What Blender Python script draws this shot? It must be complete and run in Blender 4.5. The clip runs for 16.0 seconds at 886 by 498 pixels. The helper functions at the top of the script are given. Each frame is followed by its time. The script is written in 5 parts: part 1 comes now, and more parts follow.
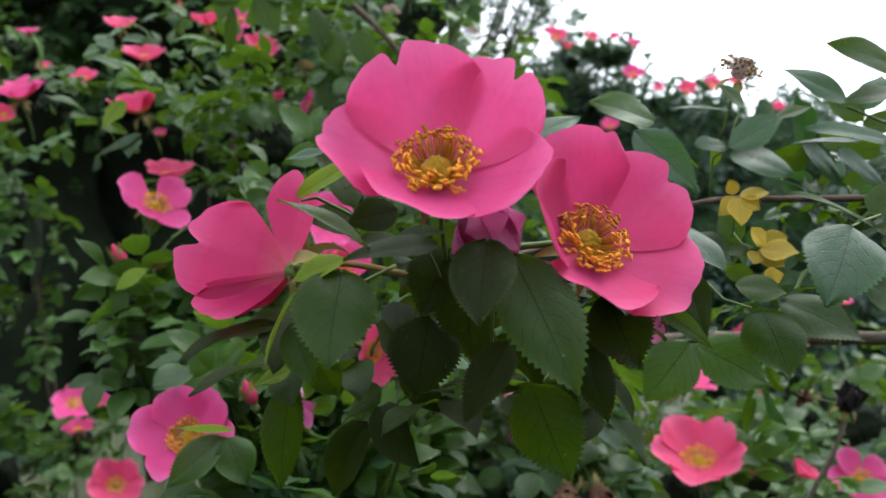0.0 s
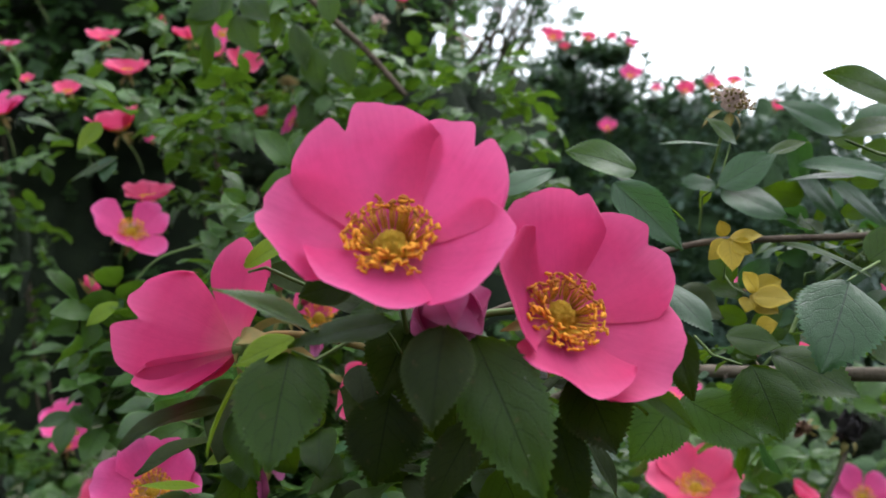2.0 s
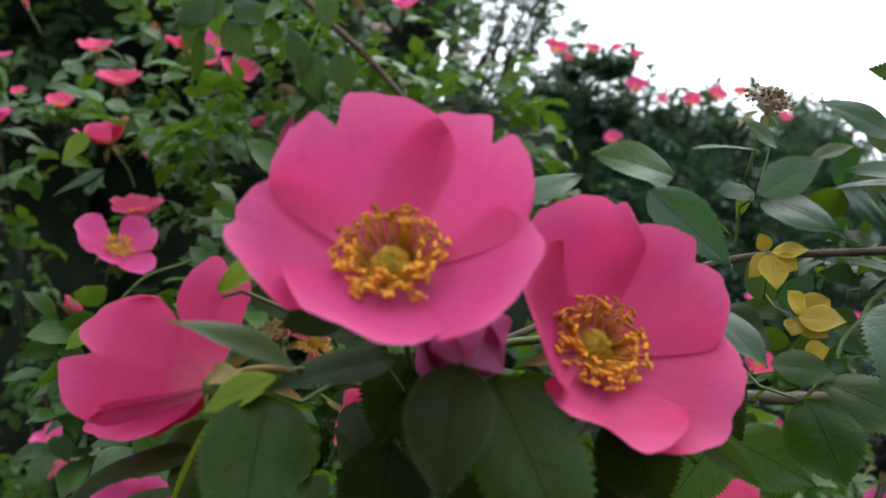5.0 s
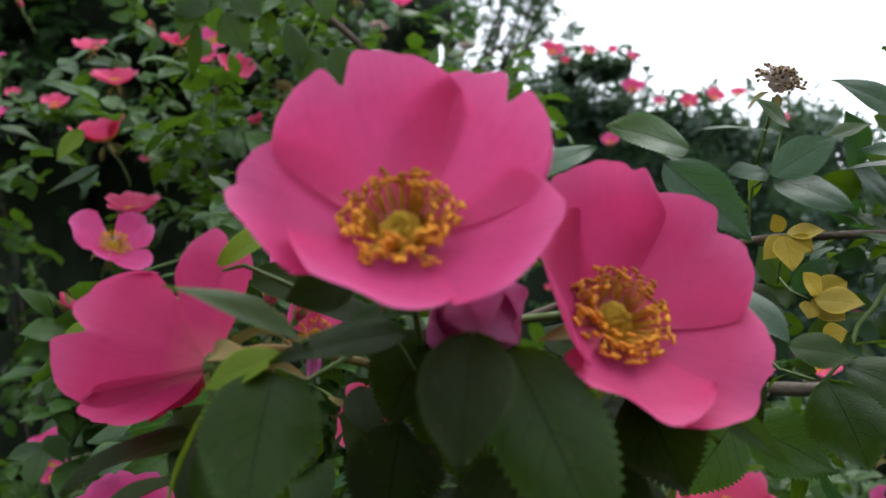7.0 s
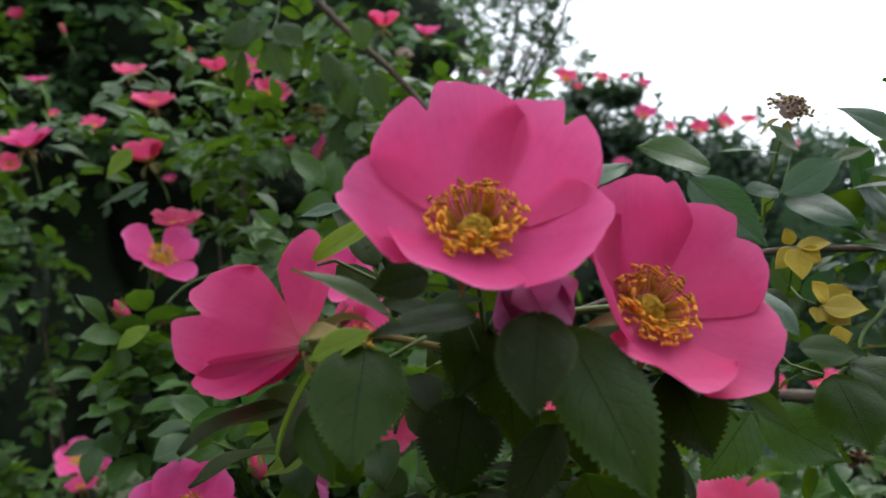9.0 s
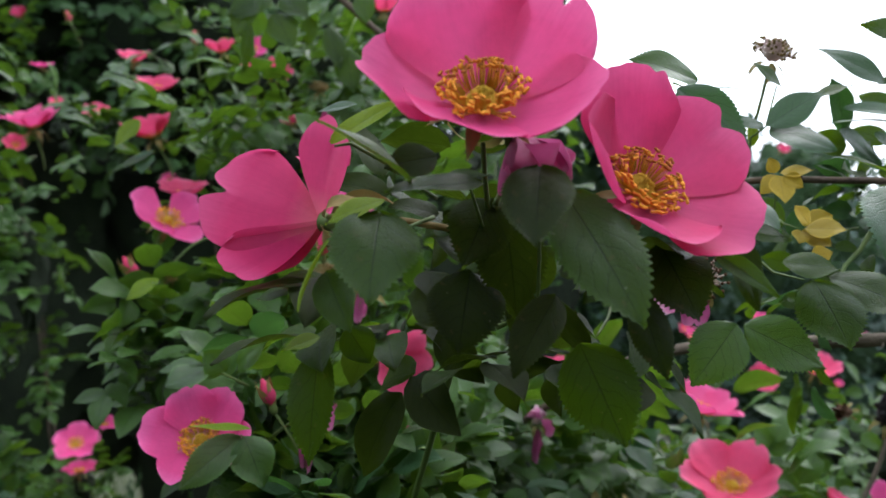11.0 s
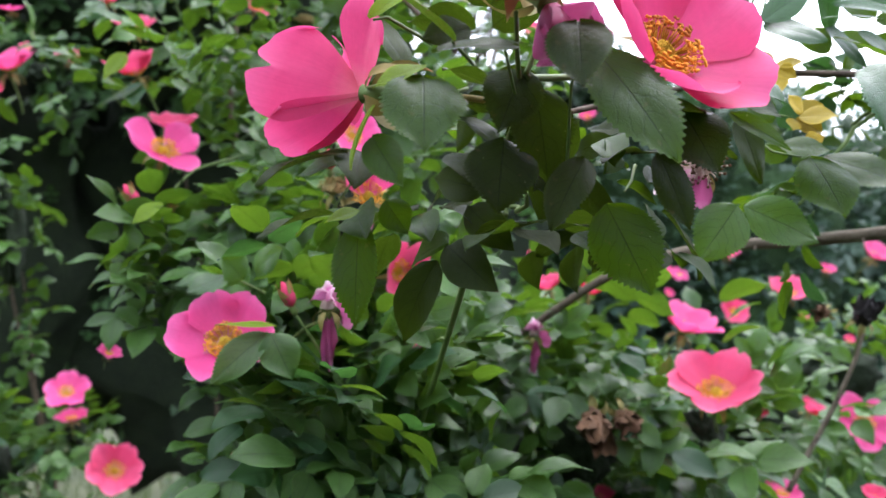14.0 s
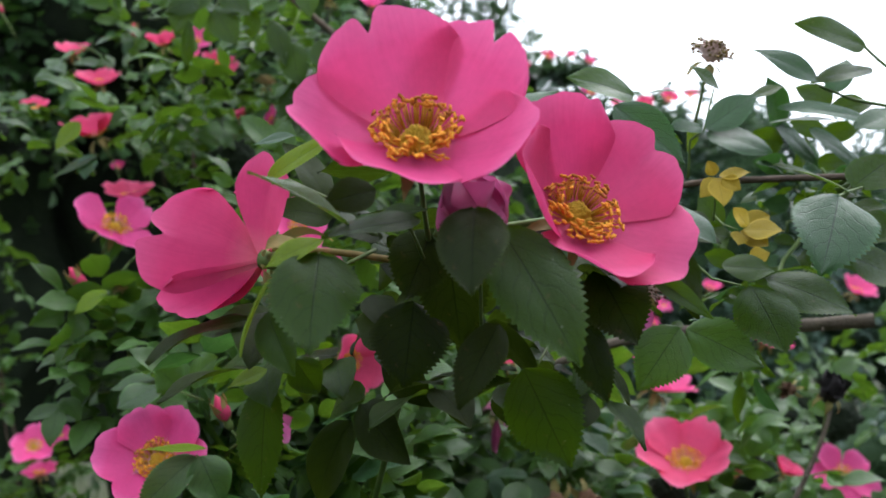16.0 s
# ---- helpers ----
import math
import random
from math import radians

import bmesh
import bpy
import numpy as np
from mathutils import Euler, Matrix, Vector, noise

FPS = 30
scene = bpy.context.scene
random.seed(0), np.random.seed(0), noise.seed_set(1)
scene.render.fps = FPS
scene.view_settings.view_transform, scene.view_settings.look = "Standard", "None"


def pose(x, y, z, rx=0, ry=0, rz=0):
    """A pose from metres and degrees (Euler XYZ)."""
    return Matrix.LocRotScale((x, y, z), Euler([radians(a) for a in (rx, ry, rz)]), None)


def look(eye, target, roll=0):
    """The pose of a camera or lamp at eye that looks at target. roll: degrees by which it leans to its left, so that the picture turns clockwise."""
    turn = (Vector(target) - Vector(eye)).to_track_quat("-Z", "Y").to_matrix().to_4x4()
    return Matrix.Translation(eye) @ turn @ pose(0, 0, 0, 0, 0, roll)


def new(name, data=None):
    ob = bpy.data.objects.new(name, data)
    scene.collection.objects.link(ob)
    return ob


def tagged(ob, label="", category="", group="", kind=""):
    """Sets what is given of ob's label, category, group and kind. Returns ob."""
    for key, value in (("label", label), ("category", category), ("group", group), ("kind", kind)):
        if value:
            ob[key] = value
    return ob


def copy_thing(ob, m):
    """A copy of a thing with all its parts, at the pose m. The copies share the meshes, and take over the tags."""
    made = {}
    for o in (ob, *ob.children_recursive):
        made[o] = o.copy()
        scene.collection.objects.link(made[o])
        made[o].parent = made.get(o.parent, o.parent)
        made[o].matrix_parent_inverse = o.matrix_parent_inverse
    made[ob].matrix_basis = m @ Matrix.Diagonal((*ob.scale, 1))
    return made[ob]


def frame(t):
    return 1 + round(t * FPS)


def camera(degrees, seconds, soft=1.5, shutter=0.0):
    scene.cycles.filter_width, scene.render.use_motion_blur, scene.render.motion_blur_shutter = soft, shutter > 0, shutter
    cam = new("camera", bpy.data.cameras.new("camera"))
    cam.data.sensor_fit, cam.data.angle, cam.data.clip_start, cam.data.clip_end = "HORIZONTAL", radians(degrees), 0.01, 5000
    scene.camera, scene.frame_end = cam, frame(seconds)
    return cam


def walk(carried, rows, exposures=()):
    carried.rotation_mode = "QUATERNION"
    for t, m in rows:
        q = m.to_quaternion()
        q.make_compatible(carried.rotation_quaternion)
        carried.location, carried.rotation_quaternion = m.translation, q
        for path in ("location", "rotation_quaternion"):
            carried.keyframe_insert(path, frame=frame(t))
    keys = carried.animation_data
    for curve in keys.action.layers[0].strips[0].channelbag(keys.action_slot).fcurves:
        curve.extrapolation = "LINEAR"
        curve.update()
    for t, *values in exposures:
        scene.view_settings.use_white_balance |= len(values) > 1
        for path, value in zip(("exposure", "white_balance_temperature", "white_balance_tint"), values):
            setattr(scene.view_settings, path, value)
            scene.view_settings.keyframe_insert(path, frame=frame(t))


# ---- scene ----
cam = camera(62, 16.0)
PATH = [
    (0.0, pose(0.0000, 0.0000, 1.4000, 90.30, -0.05, -0.00)),
    (0.5, pose(0.0025, 0.0049, 1.3944, 90.26, -0.08, -0.22)),
    (1.0, pose(0.0110, 0.0165, 1.4042, 90.42, -0.25, -0.05)),
    (1.5, pose(0.0130, 0.0174, 1.4133, 90.28, 0.10, 0.13)),
    (2.0, pose(0.0126, 0.0194, 1.4236, 89.99, 0.41, 0.10)),
    (2.5, pose(0.0123, 0.0232, 1.4213, 90.68, 0.22, 0.06)),
    (3.0, pose(0.0134, 0.0358, 1.4248, 90.58, 0.39, 0.06)),
    (3.5, pose(0.0109, 0.0440, 1.4265, 90.52, 0.54, 0.14)),
    (4.0, pose(0.0108, 0.0485, 1.4298, 90.45, 0.80, 0.41)),
    (6.5, pose(0.0098, 0.0619, 1.4158, 92.33, 0.51, 0.20)),
    (7.0, pose(0.0071, 0.0635, 1.4163, 91.59, 1.14, 0.11)),
    (7.5, pose(0.0025, 0.0529, 1.4133, 92.56, 0.57, 0.38)),
    (8.0, pose(-0.0022, 0.0424, 1.4104, 93.52, 0.30, 0.65)),
    (10.5, pose(-0.0114, 0.0204, 1.4031, 93.32, 0.95, 0.91)),
    (11.0, pose(-0.0122, 0.0167, 1.3666, 94.62, 0.34, 0.29)),
    (11.5, pose(-0.0003, 0.0178, 1.3551, 94.44, 1.55, 0.94)),
    (12.0, pose(-0.0195, 0.0082, 1.3495, 94.66, 0.88, 0.24)),
    (12.5, pose(-0.0400, 0.0110, 1.3547, 93.54, 0.97, -0.77)),
    (13.0, pose(-0.0423, -0.0109, 1.3441, 93.25, 1.04, -1.01)),
    (13.5, pose(-0.0141, 0.0050, 1.3196, 93.12, 1.74, -0.74)),
    (14.0, pose(-0.0356, 0.0036, 1.3357, 91.44, 2.13, -2.08)),
    (14.5, pose(-0.0403, 0.0185, 1.3852, 89.97, 2.32, -3.05)),
    (15.0, pose(-0.0247, 0.0203, 1.3886, 91.07, 2.25, -2.52)),
    (15.5, pose(-0.0040, 0.0370, 1.3880, 91.90, 2.67, -1.94)),
    (16.0, pose(-0.0055, 0.0139, 1.3853, 92.34, 2.65, -2.56)),
]
EXPOSURES = [
    (0.0, 0.89, 6150, 10), (1.0, 0.85, 6150, 10), (4.0, 0.74, 6150, 10), (7.0, 0.44, 6150, 10), (8.0, 0.44, 6150, 10), (10.5, 0.44, 6100, 10), (11.0, 0.75, 6000, 10),
    (11.5, 0.87, 6000, 12), (12.5, 1.37, 5900, 12), (14.0, 1.61, 5950, 12), (14.5, 1.56, 5850, 12), (15.0, 1.21, 5800, 12), (15.5, 0.94, 5900, 10), (16.0, 0.84, 6000, 10),
]
walk(cam, PATH, EXPOSURES)
cam.data.dof.use_dof = True
cam.data.dof.focus_distance = 0.27
cam.data.dof.aperture_fstop = 13.0

# ---- light: a bright overcast sky, brighter towards the open side ----
world = bpy.data.worlds.new("overcast_sky")
scene.world = world
world.use_nodes = True
wn, wl = world.node_tree.nodes, world.node_tree.links
wn.clear()
sky = wn.new("ShaderNodeTexSky")
sky.sky_type = "NISHITA"
sky.sun_disc = False
sky.sun_elevation = radians(52)
sky.sun_rotation = radians(25)
sky.air_density, sky.dust_density = 1.0, 5.0
cloud = wn.new("ShaderNodeMixRGB")
cloud.inputs["Fac"].default_value = 0.8
cloud.inputs["Color2"].default_value = (14.0, 14.6, 15.2, 1)
back = wn.new("ShaderNodeBackground")
back.inputs["Strength"].default_value = 0.12
wout = wn.new("ShaderNodeOutputWorld")
wl.new(sky.outputs[0], cloud.inputs["Color1"])
wl.new(cloud.outputs[0], back.inputs[0])
wl.new(back.outputs[0], wout.inputs[0])
sun_data = bpy.data.lights.new("sun", "SUN")
sun_data.energy, sun_data.angle, sun_data.color = 1.2, radians(30), (1.0, 0.96, 0.9)
sun = new("sun", sun_data)
sun.matrix_world = look((2.5, 2.5, 6.5), (0, 0.5, 1.4))


# ---- materials ----
def mat(name):
    m = bpy.data.materials.new(name)
    m.use_nodes = True
    nt = m.node_tree
    nt.nodes.clear()
    return m, nt.nodes, nt.links


def math_node(nodes, links, op, a, b=None):
    n = nodes.new("ShaderNodeMath")
    n.operation = op
    for i, v in enumerate((a, b)):
        if v is None:
            continue
        if isinstance(v, (int, float)):
            n.inputs[i].default_value = v
        else:
            links.new(v, n.inputs[i])
    return n.outputs[0]


def mix(nodes, links, fac, a, b, mode="MIX"):
    n = nodes.new("ShaderNodeMixRGB")
    n.blend_type = mode
    for i, v in enumerate((fac, a, b)):
        if isinstance(v, (int, float)):
            n.inputs[i].default_value = v
        elif isinstance(v, tuple):
            n.inputs[i].default_value = (*v, 1)
        else:
            links.new(v, n.inputs[i])
    return n.outputs[0]


def ramp(nodes, links, fac, stops):
    n = nodes.new("ShaderNodeValToRGB")
    els = n.color_ramp.elements
    while len(els) < len(stops):
        els.new(0.5)
    for e, (p, c) in zip(els, stops):
        e.position, e.color = p, (*c, 1)
    links.new(fac, n.inputs[0])
    return n.outputs[0]


def noise_tex(nodes, links, vec, scale, detail=3.0):
    n = nodes.new("ShaderNodeTexNoise")
    n.inputs["Scale"].default_value, n.inputs["Detail"].default_value = scale, detail
    if vec is not None:
        links.new(vec, n.inputs["Vector"])
    return n.outputs["Fac"]


def finish(nodes, links, color, rough, bump, bump_size, translucent=None, amount=0.0, spec=0.5):
    p = nodes.new("ShaderNodeBsdfPrincipled")
    p.inputs["Specular IOR Level"].default_value = spec
    if isinstance(rough, (int, float)):
        p.inputs["Roughness"].default_value = rough
    else:
        links.new(rough, p.inputs["Roughness"])
    links.new(color, p.inputs["Base Color"])
    out = nodes.new("ShaderNodeOutputMaterial")
    if bump is not None:
        b = nodes.new("ShaderNodeBump")
        b.inputs["Strength"].default_value, b.inputs["Distance"].default_value = 0.7, bump_size
        links.new(bump, b.inputs["Height"])
        links.new(b.outputs[0], p.inputs["Normal"])
    if translucent is None:
        links.new(p.outputs[0], out.inputs[0])
        return
    t = nodes.new("ShaderNodeBsdfTranslucent")
    links.new(translucent, t.inputs[0])
    if bump is not None:
        links.new(b.outputs[0], t.inputs["Normal"])
    m = nodes.new("ShaderNodeMixShader")
    m.inputs[0].default_value = amount
    links.new(p.outputs[0], m.inputs[1])
    links.new(t.outputs[0], m.inputs[2])
    links.new(m.outputs[0], out.inputs[0])


def leaf_material(name, dark, light, glow, by_island, rough=0.42, spots=0.0, lucid=0.32, spec=0.42, vein_tone=0.35):
    """Blade with a thin dark midrib, wandering side veins and a fine net in the leaf's own u, v."""
    m, n, l = mat(name)
    uv = n.new("ShaderNodeUVMap").outputs[0]
    sep = n.new("ShaderNodeSeparateXYZ")
    l.new(uv, sep.inputs[0])
    u = math_node(n, l, "ABSOLUTE", math_node(n, l, "SUBTRACT", math_node(n, l, "MULTIPLY", sep.outputs[0], 2.0), 1.0))
    v = sep.outputs[1]
    co = n.new("ShaderNodeTexCoord").outputs["Object"]
    if by_island:
        rnd = n.new("ShaderNodeNewGeometry").outputs["Random Per Island"]
    else:
        rnd = n.new("ShaderNodeObjectInfo").outputs["Random"]
    wander = math_node(n, l, "MULTIPLY", math_node(n, l, "SUBTRACT", noise_tex(n, l, uv, 4.5, 2.0), 0.5), 1.3)
    run = math_node(n, l, "SUBTRACT", math_node(n, l, "MULTIPLY", v, 6.5), math_node(n, l, "MULTIPLY", math_node(n, l, "POWER", u, 1.25), 2.3))
    w = math_node(n, l, "FRACT", math_node(n, l, "ADD", run, math_node(n, l, "ADD", wander, rnd)))
    side = math_node(n, l, "ABSOLUTE", math_node(n, l, "SUBTRACT", w, 0.5))
    side_line = math_node(n, l, "MINIMUM", math_node(n, l, "MULTIPLY", side, 12.0), 1.0)
    mid_line = math_node(n, l, "MINIMUM", math_node(n, l, "MULTIPLY", u, 26.0), 1.0)
    net = n.new("ShaderNodeTexVoronoi")
    net.feature = "DISTANCE_TO_EDGE"
    net.inputs["Scale"].default_value = 24.0
    l.new(uv, net.inputs["Vector"])
    mesh_line = math_node(n, l, "MINIMUM", math_node(n, l, "MULTIPLY", net.outputs["Distance"], 9.0), 1.0)
    patch = noise_tex(n, l, co, 90.0, 4.0)
    cloud_tone = noise_tex(n, l, co, 30.0, 2.0)
    tone = math_node(n, l, "ADD", math_node(n, l, "MULTIPLY", rnd, 0.6), math_node(n, l, "ADD", math_node(n, l, "MULTIPLY", patch, 0.28), math_node(n, l, "MULTIPLY", cloud_tone, 0.3)))
    base = ramp(n, l, tone, [(0.1, dark), (0.68, light), (1.0, tuple(min(1, c * 1.4) for c in light))])
    deep = tuple(c * vein_tone for c in dark)
    soft = mix(n, l, math_node(n, l, "ADD", math_node(n, l, "MULTIPLY", side_line, 0.42), 0.58), deep, base)
    soft = mix(n, l, math_node(n, l, "ADD", math_node(n, l, "MULTIPLY", mesh_line, 0.12), 0.88), deep, soft)
    col = mix(n, l, math_node(n, l, "ADD", math_node(n, l, "MULTIPLY", mid_line, 0.75), 0.25), deep, soft)
    rim = math_node(n, l, "MULTIPLY", math_node(n, l, "MAXIMUM", math_node(n, l, "SUBTRACT", u, 0.86), 0.0), 4.5)
    col = mix(n, l, rim, col, tuple(min(1, c * 1.9 + 0.004) for c in light))
    if spots:
        s = ramp(n, l, noise_tex(n, l, co, 260.0, 2.0), [(0.66, (0, 0, 0)), (0.7, (spots, spots, spots))])
        col = mix(n, l, s, col, (0.10, 0.055, 0.025))
        bite = ramp(n, l, noise_tex(n, l, co, 520.0, 1.0), [(0.76, (0, 0, 0)), (0.78, (spots, spots, spots))])
        col = mix(n, l, bite, col, (0.34, 0.33, 0.22))
    fine = noise_tex(n, l, co, 1100.0, 2.0)
    height = math_node(n, l, "ADD", math_node(n, l, "MULTIPLY", side_line, 0.26), math_node(n, l, "MULTIPLY", mid_line, 0.5))
    height = math_node(n, l, "ADD", height, math_node(n, l, "ADD", math_node(n, l, "MULTIPLY", mesh_line, 0.16), math_node(n, l, "MULTIPLY", math_node(n, l, "ADD", patch, math_node(n, l, "MULTIPLY", fine, 0.3)), 0.9)))
    shine = math_node(n, l, "ADD", math_node(n, l, "MULTIPLY", patch, 0.3), rough - 0.10)
    vein = math_node(n, l, "MULTIPLY", mid_line, math_node(n, l, "ADD", math_node(n, l, "MULTIPLY", side_line, 0.4), 0.6))
    trans = mix(n, l, vein, tuple(c * 0.5 for c in glow), glow)
    finish(n, l, col, shine, height, 0.00030, trans, lucid, spec)
    return m


def petal_material(name, heart, body, rim, by_island=False, amount=0.42):
    m, n, l = mat(name)
    uv = n.new("ShaderNodeUVMap").outputs[0]
    sep = n.new("ShaderNodeSeparateXYZ")
    l.new(uv, sep.inputs[0])
    stretch = n.new("ShaderNodeMapping")
    stretch.inputs["Scale"].default_value = (34.0, 2.2, 1.0)
    l.new(uv, stretch.inputs[0])
    rays = noise_tex(n, l, stretch.outputs[0], 1.0, 3.0)
    co = n.new("ShaderNodeTexCoord").outputs["Object"]
    patch = noise_tex(n, l, co, 70.0, 3.0)
    fleck = noise_tex(n, l, co, 420.0, 3.0)
    rnd = n.new("ShaderNodeObjectInfo").outputs["Random"]
    t = math_node(n, l, "ADD", sep.outputs[1], math_node(n, l, "MULTIPLY", math_node(n, l, "SUBTRACT", rays, 0.5), 0.10))
    col = ramp(n, l, t, [(0.06, heart), (0.32, body), (0.75, body), (1.0, rim)])
    lighter = mix(n, l, math_node(n, l, "MULTIPLY", rnd, 0.25), col, rim)
    shade = math_node(n, l, "ADD", math_node(n, l, "MULTIPLY", rays, 0.09), math_node(n, l, "ADD", math_node(n, l, "ADD", math_node(n, l, "MULTIPLY", patch, 0.24), math_node(n, l, "MULTIPLY", fleck, 0.14)), 0.765))
    tint = n.new("ShaderNodeHueSaturation")
    l.new(shade, tint.inputs["Value"])
    l.new(lighter, tint.inputs["Color"])
    height = math_node(n, l, "ADD", math_node(n, l, "MULTIPLY", rays, 0.22), math_node(n, l, "ADD", math_node(n, l, "MULTIPLY", patch, 0.9), math_node(n, l, "MULTIPLY", fleck, 0.12)))
    finish(n, l, tint.outputs[0], 0.62, height, 0.0004, tint.outputs[0], amount, 0.3)
    return m


def plain_material(name, a, b, scale=200.0, rough=0.7, bump=0.0004, translucent=0.0):
    m, n, l = mat(name)
    co = n.new("ShaderNodeTexCoord").outputs["Object"]
    big, fine = noise_tex(n, l, co, scale, 4.0), noise_tex(n, l, co, scale * 6, 3.0)
    col = ramp(n, l, math_node(n, l, "ADD", math_node(n, l, "MULTIPLY", big, 0.7), math_node(n, l, "MULTIPLY", fine, 0.3)), [(0.3, a), (0.7, b)])
    finish(n, l, col, rough, fine, bump, col if translucent else None, translucent, 0.3)
    return m


M_LEAF = leaf_material("rose_leaf_green", (0.007, 0.023, 0.0025), (0.020, 0.046, 0.0045), (0.11, 0.20, 0.005), False, 0.32, 0.4, 0.34, 0.15)
# Bronze green leaf, its colour darkened for the shade round the flowers.
M_LEAF_DARK = leaf_material("bronze_leaf_with_shade", (0.006, 0.012, 0.002), (0.015, 0.024, 0.004), (0.06, 0.10, 0.005), False, 0.36, 0.3, 0.24, 0.08)
M_LEAF_BUSH = leaf_material("bush_leaf_green", (0.010, 0.032, 0.007), (0.046, 0.100, 0.020), (0.13, 0.24, 0.012), False, 0.29, 0.2, 0.28, 0.30)
M_LEAF_BLUE = leaf_material("waxy_leaf_bluegreen", (0.012, 0.038, 0.014), (0.027, 0.068, 0.026), (0.07, 0.18, 0.03), False, 0.33, 0.0, 0.28, 0.34)
M_LEAF_YOUNG = leaf_material("young_leaf_yellowgreen", (0.075, 0.130, 0.008), (0.140, 0.215, 0.014), (0.26, 0.38, 0.010), False, 0.42, 0.3, 0.36, 0.12)
M_LEAF_YELLOW = leaf_material("yellowed_leaf", (0.24, 0.18, 0.012), (0.44, 0.31, 0.028), (0.42, 0.28, 0.015), False, 0.5, 0.8, 0.3, 0.3, 0.75)
M_FOLIAGE = leaf_material("bush_foliage", (0.008, 0.026, 0.006), (0.046, 0.100, 0.019), (0.12, 0.23, 0.012), True, 0.29, 0.0, 0.28, 0.27)
M_FOLIAGE_FAR = leaf_material("far_foliage", (0.020, 0.050, 0.018), (0.048, 0.105, 0.034), (0.10, 0.22, 0.03), True, 0.45)
# The hedge's backlit, hazy look is put into this dark bluish leaf colour.
M_FOLIAGE_HEDGE = leaf_material("hazed_hedge_foliage", (0.016, 0.036, 0.025), (0.046, 0.082, 0.058), (0.08, 0.16, 0.05), True, 0.36, 0.0, 0.22, 0.4)
M_FOLIAGE_TREE = leaf_material("tree_foliage", (0.018, 0.040, 0.022), (0.035, 0.070, 0.035), (0.06, 0.13, 0.03), True, 0.45)
M_PINK = petal_material("pink_petal", (0.80, 0.20, 0.30), (0.71, 0.064, 0.235), (0.79, 0.13, 0.34))
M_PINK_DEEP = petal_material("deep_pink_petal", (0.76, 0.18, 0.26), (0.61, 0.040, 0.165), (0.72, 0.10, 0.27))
M_PINK_CORAL = petal_material("coral_pink_petal", (0.86, 0.42, 0.30), (0.70, 0.056, 0.165), (0.78, 0.13, 0.27))
M_MAGENTA = petal_material("magenta_petal", (0.88, 0.62, 0.62), (0.70, 0.056, 0.240), (0.78, 0.13, 0.37))
M_PALE = petal_material("faded_mauve_petal", (0.88, 0.80, 0.80), (0.58, 0.14, 0.36), (0.86, 0.68, 0.74))
M_MAUVE = petal_material("dusky_mauve_petal", (0.55, 0.16, 0.30), (0.46, 0.09, 0.25), (0.52, 0.18, 0.34))
M_ANTHER = plain_material("orange_anther", (0.66, 0.21, 0.015), (0.88, 0.42, 0.04), 300, 0.8)
M_ANTHER_BROWN = plain_material("ripe_brown_anther", (0.34, 0.10, 0.02), (0.58, 0.22, 0.03), 300, 0.8)
M_FILAMENT = plain_material("yellow_filament", (0.80, 0.44, 0.03), (0.90, 0.62, 0.10), 300, 0.6, translucent=0.4)
M_PISTIL = plain_material("yellow_green_pistil", (0.74, 0.46, 0.03), (0.96, 0.70, 0.10), 700, 0.8, 0.0012, 0.45)
M_STEM = plain_material("green_stem", (0.075, 0.125, 0.030), (0.13, 0.18, 0.05), 60, 0.55)
M_SEPAL = plain_material("brown_green_sepal", (0.16, 0.17, 0.05), (0.34, 0.20, 0.07), 60, 0.6, translucent=0.2)
M_CANE = plain_material("brown_cane", (0.045, 0.030, 0.020), (0.12, 0.085, 0.058), 80, 0.8, 0.001)
M_BARK = plain_material("pale_weathered_bark", (0.055, 0.042, 0.030), (0.17, 0.135, 0.10), 90, 0.85, 0.001)
M_DRY = plain_material("dried_brown_petal", (0.045, 0.022, 0.012), (0.17, 0.085, 0.045), 120, 0.85, 0.001)
M_BLACK = plain_material("blackened_hip", (0.010, 0.008, 0.010), (0.035, 0.028, 0.030), 150, 0.75, 0.001)
M_STRAW = plain_material("pale_dry_calyx", (0.60, 0.46, 0.42), (0.82, 0.70, 0.66), 200, 0.8, translucent=0.65)
M_GROUND = plain_material("soil_and_moss", (0.018, 0.022, 0.009), (0.055, 0.058, 0.025), 6, 0.95, 0.01)
# Near black: the depth of shade inside the foliage, put into the colour.
M_INNER = plain_material("inner_shade", (0.005, 0.008, 0.004), (0.016, 0.026, 0.010), 14, 0.9, 0.01)
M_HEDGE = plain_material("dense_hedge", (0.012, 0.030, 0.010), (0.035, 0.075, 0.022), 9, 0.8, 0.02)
M_GRASS = plain_material("meadow_grass", (0.025, 0.05, 0.010), (0.07, 0.10, 0.03), 4, 0.8, 0.002, 0.25)


# ---- mesh helpers ----
def mesh_from(name, verts, faces, uvs, material, smooth=True):
    me = bpy.data.meshes.new(name)
    me.from_pydata(verts, [], faces)
    if uvs is not None:
        layer = me.uv_layers.new(name="UVMap")
        loops = np.empty(len(me.loops), dtype=np.int32)
        me.loops.foreach_get("vertex_index", loops)
        layer.data.foreach_set("uv", np.asarray(uvs, dtype=np.float32)[loops].ravel())
    me.polygons.foreach_set("use_smooth", [smooth] * len(me.polygons))
    me.materials.append(material)
    me.update()
    return me


def part(name, me, parent, label=""):
    ob = new(name, me)
    ob.parent = parent
    if label:
        ob["label"] = label
    return ob


